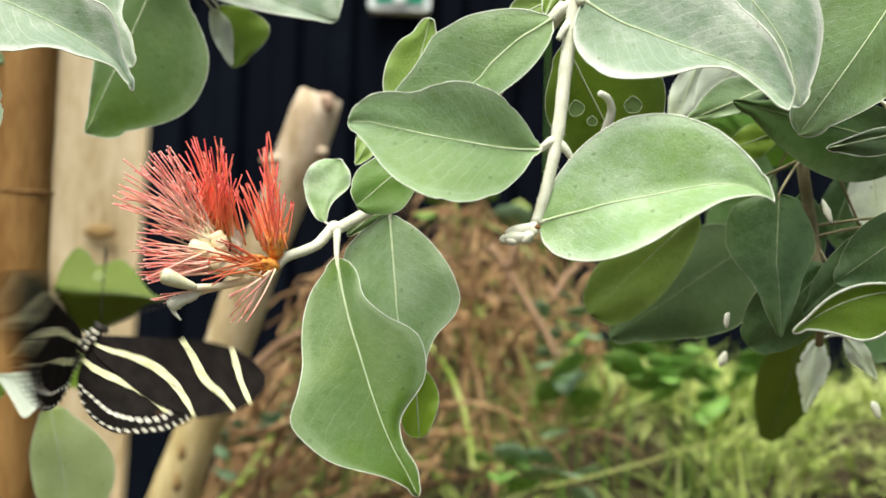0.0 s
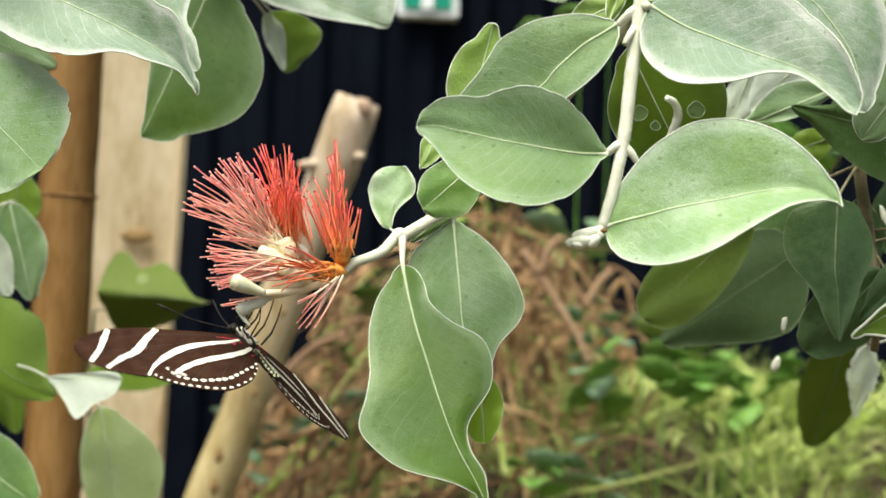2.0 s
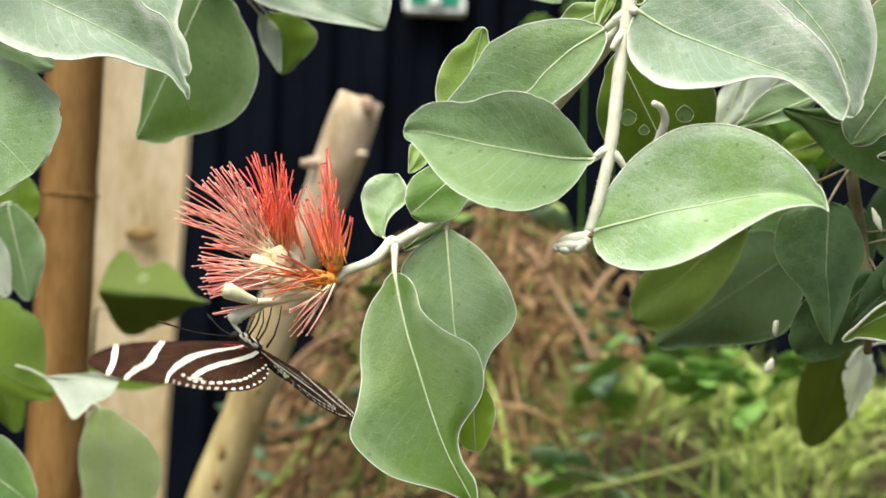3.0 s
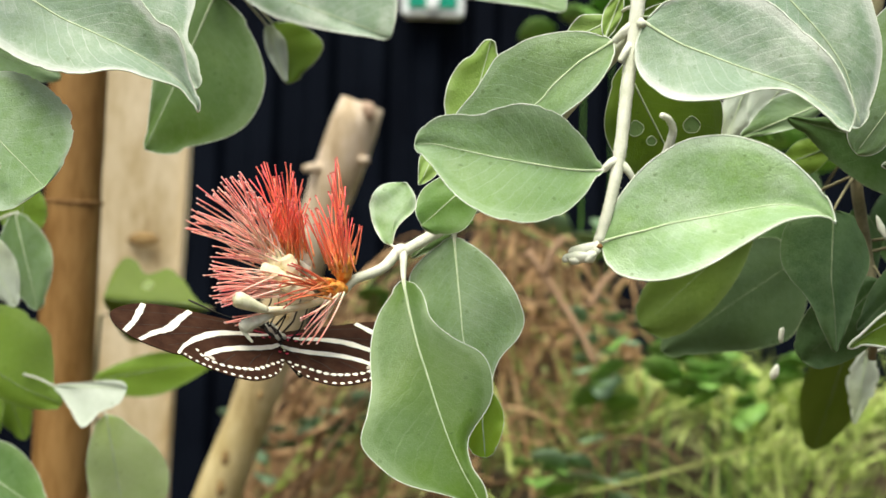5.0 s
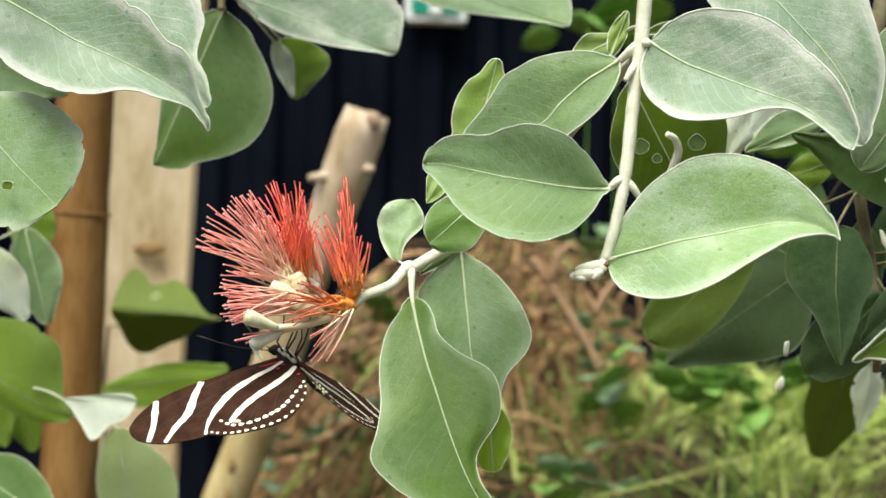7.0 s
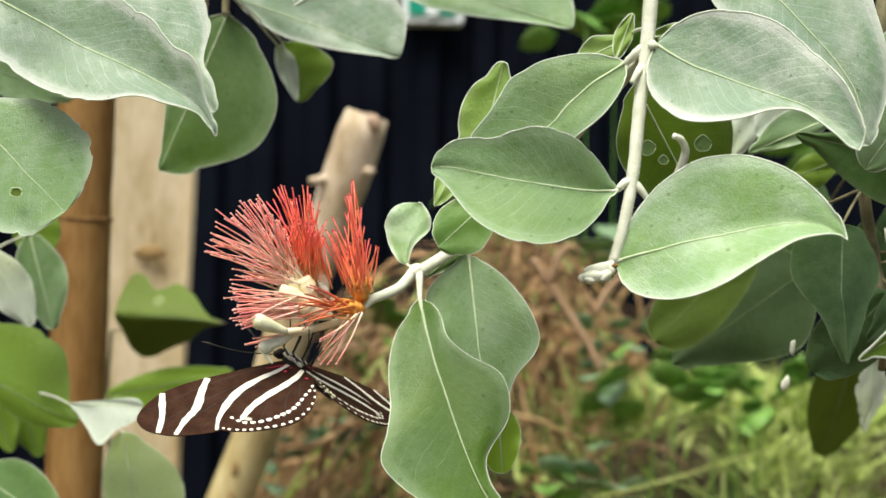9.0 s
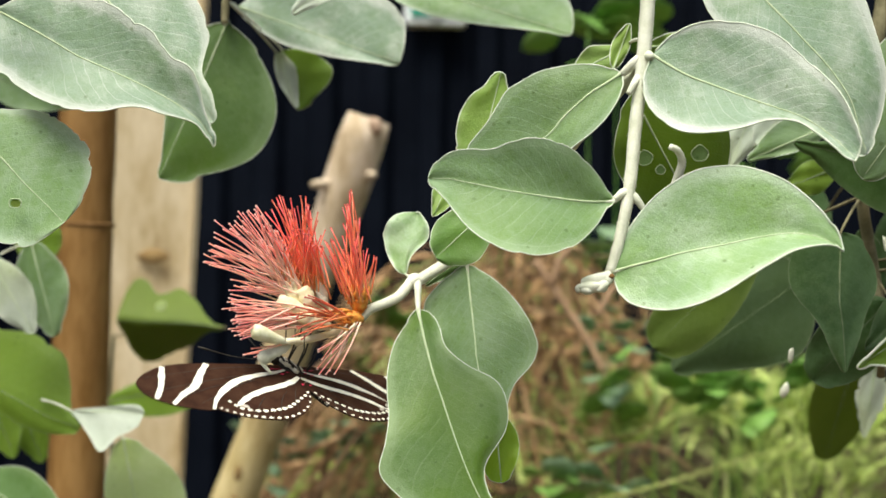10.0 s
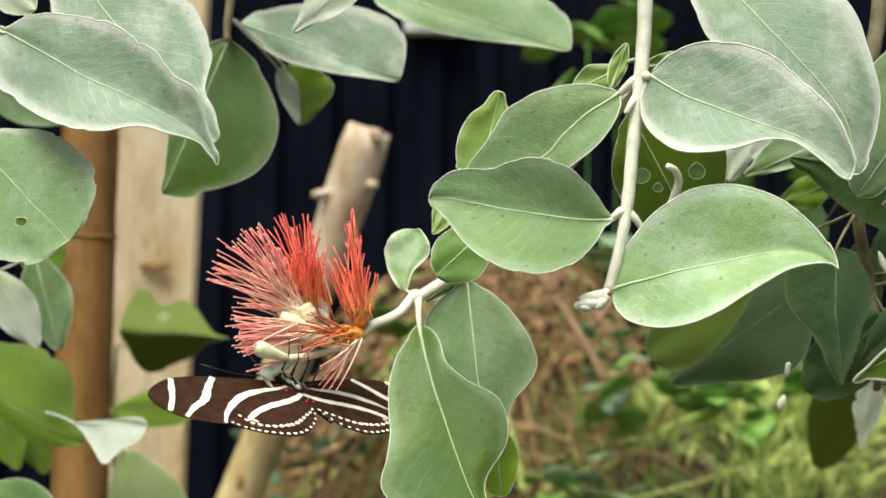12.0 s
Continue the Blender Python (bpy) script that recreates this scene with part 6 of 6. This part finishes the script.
def build_butterfly():
    bf = new("butterfly")
    tagged(bf, "black and cream striped butterfly hanging under the red flower", "butterfly")
    bm = bmesh.new()
    blob(bm, (0, 0.0012, 0), (0.0017, 0.0034, 0.0019), sub=3, lumpy=0.05)
    th = part("thorax", bm, BODY_BLACK, bf)
    bm = bmesh.new()
    line = spline([Vector((0, -0.002, 0)), Vector((0, -0.006, 0.0003)), Vector((0, -0.0102, 0.0005)), Vector((0, -0.0142, 0.0006))], 6)
    n = len(line)
    tube(bm, line, [0.0004 + 0.0005 * math.sin(math.pi * min(1, 0.12 + 0.85 * i / (n - 1))) * (1 + 0.1 * math.sin(i * 2.4)) for i in range(n)], sides=12)
    ab = part("abdomen", bm, BODY_BLACK, bf, "slender dark abdomen with pale dots")
    bm = bmesh.new()
    blob(bm, (0, 0.0055, -0.0003), (0.0016, 0.0015, 0.0015), sub=2)
    hd = part("head", bm, BODY_BLACK, bf)
    for s in (-1, 1):
        bm = bmesh.new()
        blob(bm, (s * 0.0013, 0.006, -0.0002), (0.0008, 0.0009, 0.0009), sub=2)
        part("eye", bm, BODY_BLACK, hd)
        bm = bmesh.new()
        l = spline([Vector((s * 0.0006, 0.0066, 0.0005)), Vector((s * 0.006, 0.014, 0.003)), Vector((s * 0.0115, 0.022, 0.004))], 5)
        tube(bm, l, [0.00016] * (len(l) - 3) + [0.00024, 0.00034, 0.0002], sides=6)
        part("antenna", bm, BODY_BLACK, hd, "thin black antenna")
        for k in range(3):
            bm = bmesh.new()
            y = 0.003 - 0.003 * k
            l = [Vector((s * 0.0012, y, -0.0018)), Vector((s * 0.0045, y + 0.001, -0.0045)), Vector((s * 0.004, y + 0.0015, -0.009)), Vector((s * 0.0046, y + 0.003, -0.0125))]
            tube(bm, l, (0.0003, 0.00013), sides=6)
            part("leg", bm, BODY_BLACK, bf)
    for k in range(4):
        for s in (-1, 1):
            bm = bmesh.new()
            blob(bm, (s * (0.0008 + 0.0004 * (k % 2)), 0.0036 - 0.0015 * k, -0.0014), (0.0006, 0.0012, 0.0007), sub=1)
            part("white_spot", bm, BODY_PALE, th)
            bm = bmesh.new()
            blob(bm, (s * (0.0006 + 0.0004 * (k % 2)), 0.0038 - 0.0015 * k, 0.0015), (0.00045, 0.0008, 0.0005), sub=1)
            part("white_spot", bm, BODY_PALE, th)
    for k in range(8):
        for s in (-1, 1):
            bm = bmesh.new()
            q = line[3 + 2 * k]
            blob(bm, (s * 0.0007, q.y, q.z - 0.0006), (0.00038, 0.00055, 0.00038), sub=1)
            part("pale_dot", bm, WING_LEMON, ab)
    # the body lies askew between the wings
    for ob in bf.children:
        ob.rotation_euler.z = radians(-28)
    return bf, ab, build_wings(bf, 1), build_wings(bf, -1)


BUTTERFLY, ABDOMEN, WINGS_A, WINGS_B = build_butterfly()


def motions():
    # the butterfly flutters in, lands and then opens and closes its wings
    walk(BUTTERFLY, [
        (0, pose(-0.0677, 0.0240, 0.5799, 67.9, 7.2, 3.5)),
        (0.1, pose(-0.0694, 0.0449, 0.5750, 60.6, 8.7, 1.8)),
        (0.2, pose(-0.0767, 0.0444, 0.5768, 49.0, 14.2, -6.8)),
        (0.3, pose(-0.0722, 0.0437, 0.5776, 50.1, 20.1, -14.2)),
        (0.4, pose(-0.0795, 0.0440, 0.5872, 80.9, 33.7, -3.5)),
        (0.5, pose(-0.0897, 0.0448, 0.5918, 102.0, 17.8, -62.7)),
        (0.6, pose(-0.0699, 0.0444, 0.5848, 105.8, 15.7, -40.8)),
        (0.7, pose(-0.0794, 0.0445, 0.5850, 91.5, 15.1, -62.0)),
        (0.8, pose(-0.0904, 0.0445, 0.5892, 86.9, 28.9, -44.7)),
        (0.9, pose(-0.0824, 0.0438, 0.5887, 90.5, 1.1, -85.9)),
        (1, pose(-0.0615, 0.0418, 0.5941, 78, 0, -84)),
        (1.1, pose(-0.0646, 0.0422, 0.5919, 88.8, -23.1, -69.9)),
        (1.2, pose(-0.0590, 0.0417, 0.5866, 93.6, -38.3, -61.8)),
        (1.3, pose(-0.0609, 0.0409, 0.5891, 113.6, -19.2, -84.1)),
        (1.4, pose(-0.0604, 0.0403, 0.5838, 126.8, 6.0, -92.0)),
        (1.5, pose(-0.0538, 0.0396, 0.5819, 130.6, 32.1, -96.8)),
        (1.6, pose(-0.0515, 0.0390, 0.5795, 130.7, 22.5, -105.5)),
        (1.7, pose(-0.0515, 0.0385, 0.5777, 132.3, 13.0, -113.7)),
        (1.8, pose(-0.0514, 0.0378, 0.5799, 135.2, 3.8, -122.0)),
        (1.9, pose(-0.0479, 0.0370, 0.5803, 139.4, -4.9, -130.8)),
        (2, pose(-0.0458, 0.0363, 0.5812, 145.0, -12.8, -140.4)),
        (2.1, pose(-0.0455, 0.0364, 0.5822, 145.2, -12.6, -140.4)),
        (2.2, pose(-0.0425, 0.0365, 0.5819, 145.5, -12.4, -140.5)),
        (2.3, pose(-0.0431, 0.0366, 0.5821, 145.7, -12.3, -140.5)),
        (2.4, pose(-0.0435, 0.0368, 0.5811, 146.0, -12.1, -140.5)),
        (2.5, pose(-0.0425, 0.0370, 0.5818, 146.2, -11.9, -140.5)),
        (2.6, pose(-0.0422, 0.0372, 0.5827, 147.5, -11.3, -139.9)),
        (2.7, pose(-0.0405, 0.0375, 0.5828, 148.7, -10.6, -139.3)),
        (2.8, pose(-0.0412, 0.0378, 0.5814, 150.0, -10.0, -138.7)),
        (2.9, pose(-0.0403, 0.0381, 0.5816, 151.2, -9.5, -138.1)),
        (3, pose(-0.0424, 0.0385, 0.5809, 152.5, -8.9, -137.4)),
        (3.2, pose(-0.0416, 0.0382, 0.5807, 151.7, -9.2, -138.3)),
        (4.8, pose(-0.0383, 0.0358, 0.5861, 145.6, -11.9, -144.8)),
        (5, pose(-0.0389, 0.0357, 0.5862, 143.6, -12.0, -146.2)),
        (5.2, pose(-0.0386, 0.0359, 0.5857, 144.9, -11.5, -145.4)),
        (5.4, pose(-0.0384, 0.0363, 0.5849, 146.3, -10.9, -144.6)),
        (5.5, pose(-0.0385, 0.0362, 0.5854, 146.9, -10.6, -144.2)),
        (5.6, pose(-0.0387, 0.0362, 0.5857, 147.0, -10.5, -144.0)),
        (5.8, pose(-0.0399, 0.0359, 0.5872, 147.1, -10.3, -143.6)),
        (6, pose(-0.0383, 0.0357, 0.5848, 147.2, -10.1, -143.2)),
        (6.2, pose(-0.0390, 0.0352, 0.5856, 147.5, -10.0, -143.0)),
        (6.4, pose(-0.0386, 0.0347, 0.5844, 147.9, -9.9, -142.7)),
        (6.5, pose(-0.0393, 0.0345, 0.5854, 148.1, -9.8, -142.6)),
        (6.6, pose(-0.0392, 0.0341, 0.5858, 148.4, -9.4, -141.7)),
        (6.7, pose(-0.0391, 0.0339, 0.5857, 148.8, -8.9, -140.8)),
        (6.8, pose(-0.0391, 0.0336, 0.5848, 149.1, -8.5, -139.9)),
        (6.9, pose(-0.0387, 0.0335, 0.5841, 149.4, -8.1, -139.0)),
        (7, pose(-0.0373, 0.0332, 0.5845, 149.8, -7.6, -138.1)),
        (7.1, pose(-0.0391, 0.0331, 0.5845, 149.7, -7.6, -137.9)),
        (7.2, pose(-0.0378, 0.0331, 0.5846, 149.7, -7.5, -137.8)),
        (8.8, pose(-0.0383, 0.0318, 0.5845, 148.6, -6.1, -135.0)),
        (9, pose(-0.0380, 0.0316, 0.5845, 148.5, -5.9, -134.7)),
        (9.2, pose(-0.0390, 0.0311, 0.5848, 148.2, -6.2, -135.1)),
        (9.5, pose(-0.0387, 0.0303, 0.5859, 147.9, -6.7, -135.8)),
        (9.7, pose(-0.0388, 0.0303, 0.5865, 148.1, -6.7, -135.8)),
        (10, pose(-0.0386, 0.0303, 0.5855, 148.5, -6.7, -135.8)),
        (10.2, pose(-0.0385, 0.0300, 0.5860, 148.4, -6.7, -135.6)),
        (10.5, pose(-0.0384, 0.0297, 0.5858, 148.2, -6.5, -135.1)),
        (10.7, pose(-0.0392, 0.0289, 0.5849, 148.8, -6.4, -134.8)),
        (11, pose(-0.0383, 0.0275, 0.5861, 149.8, -6.2, -134.3)),
        (11.2, pose(-0.0378, 0.0279, 0.5860, 150.0, -6.0, -133.8)),
        (11.4, pose(-0.0383, 0.0281, 0.5861, 150.3, -5.8, -133.3)),
        (11.5, pose(-0.0378, 0.0283, 0.5853, 150.4, -5.8, -133.0)),
        (11.6, pose(-0.0376, 0.0280, 0.5856, 149.9, -5.8, -132.9)),
        (11.8, pose(-0.0379, 0.0274, 0.5852, 148.9, -5.7, -132.7)),
        (12, pose(-0.0383, 0.0269, 0.5856, 147.8, -5.7, -132.5)),
    ])
    flaps_a = [(0, 3), (0.1, -25), (0.2, 51), (0.3, 6), (0.4, 18), (0.5, -23), (0.6, -53), (0.7, -22), (0.8, -65), (0.9, 9), (1, 8), (1.1, 60), (1.2, 123), (1.3, 85), (1.4, 94), (1.5, 82), (1.6, 61), (1.7, 35), (1.8, 1), (1.9, 3), (2, 16), (2.1, 26), (2.2, 43), (2.3, 46), (2.4, 29), (2.5, 22), (2.6, 4), (2.7, 5), (2.8, -4), (2.9, -0), (3, 14), (3.2, 31), (3.6, 17), (4, 38), (4.4, 27), (4.8, 10), (5, 4), (5.2, 7), (5.4, 15), (5.5, 20), (5.6, 26), (5.8, 34), (6, 16), (6.2, 5), (6.4, -2), (6.5, 3), (6.6, 6), (6.7, 10), (6.8, 20), (6.9, 21), (7, 34), (7.1, 34), (7.2, 21), (7.6, 7), (8, 24), (8.4, 7), (8.8, 14), (9, 25), (9.2, 13), (9.5, 5), (9.7, -2), (10, 9), (10.2, 19), (10.5, 9), (10.7, 2), (11, 6), (11.2, 14), (11.4, 25), (11.5, 30), (11.6, 31), (11.8, 12), (12, 5)]
    flaps_b = [(0, 77), (0.1, -18), (0.2, 54), (0.3, 55), (0.4, 40), (0.5, 75), (0.6, 40), (0.7, 40), (0.8, 55), (0.9, 44), (1, 32), (1.1, 46), (1.2, 50), (1.3, 51), (1.4, 82), (1.5, 100), (1.6, 68), (1.7, 30), (1.8, 18), (1.9, 17), (2, 22), (2.1, 25), (2.2, 33), (2.3, 24), (2.4, 16), (2.5, 10), (2.6, 5), (2.7, -3), (2.8, 4), (2.9, -7), (3, 18), (3.2, 13), (3.6, 11), (4, 26), (4.4, 9), (4.8, -12), (5, -20), (5.2, -7), (5.4, -3), (5.5, 4), (5.6, 12), (5.8, 20), (6, 1), (6.2, -8), (6.4, -16), (6.5, -11), (6.6, -4), (6.7, 3), (6.8, 13), (6.9, 15), (7, 18), (7.1, 18), (7.2, 15), (7.6, 13), (8, 31), (8.4, 15), (8.8, 13), (9, 13), (9.2, 8), (9.5, -3), (9.7, -10), (10, 1), (10.2, 9), (10.5, 1), (10.7, -5), (11, 1), (11.2, 12), (11.4, 18), (11.5, 20), (11.6, 19), (11.8, 10), (12, -3)]
    walk(ABDOMEN, [(t, pose(0, 0, 0, a, 0, -16)) for t, a in ((0, 8), (0.5, 10), (1, 6), (1.3, 22), (1.5, 30), (1.8, 12), (2.2, 0), (12, 0))])
    walk(WINGS_A, [(t, pose(0.0012, 0, 0, 0, -a, 0)) for t, a in flaps_a])
    walk(WINGS_B, [(t, pose(-0.0012, 0, 0, 0, a, 0)) for t, a in flaps_b])
    # the twig dips a little as the butterfly settles
    walk(TWIG_THING, [
        (0, pose(-0.00126, 0, 0.0013)),
        (0.5, pose(-0.0002, 0, 0.00177)),
        (1, pose(-0.00024, 0, 0.00185)),
        (1.5, pose(-0.00112, 0, -0.00046)),
        (2, pose(-0.00037, 0, 0.00044)),
        (2.5, pose(0.00025, 0, -0.0003)),
        (3, pose(0.00028, 0, -0.0006)),
        (5, pose(0, 0, 0)),
        (5.5, pose(0, 0, 0)),
        (6, pose(0, 0, 0)),
        (6.5, pose(0, 0, 0)),
        (7, pose(0, 0, 0)),
        (9, pose(0, 0, 0)),
        (9.5, pose(0, 0, 0)),
        (10, pose(0, 0, 0)),
        (10.5, pose(0, 0, 0)),
        (11, pose(0, 0, 0)),
        (11.5, pose(0, 0, 0)),
        (12, pose(0, 0, 0)),
    ])


motions()
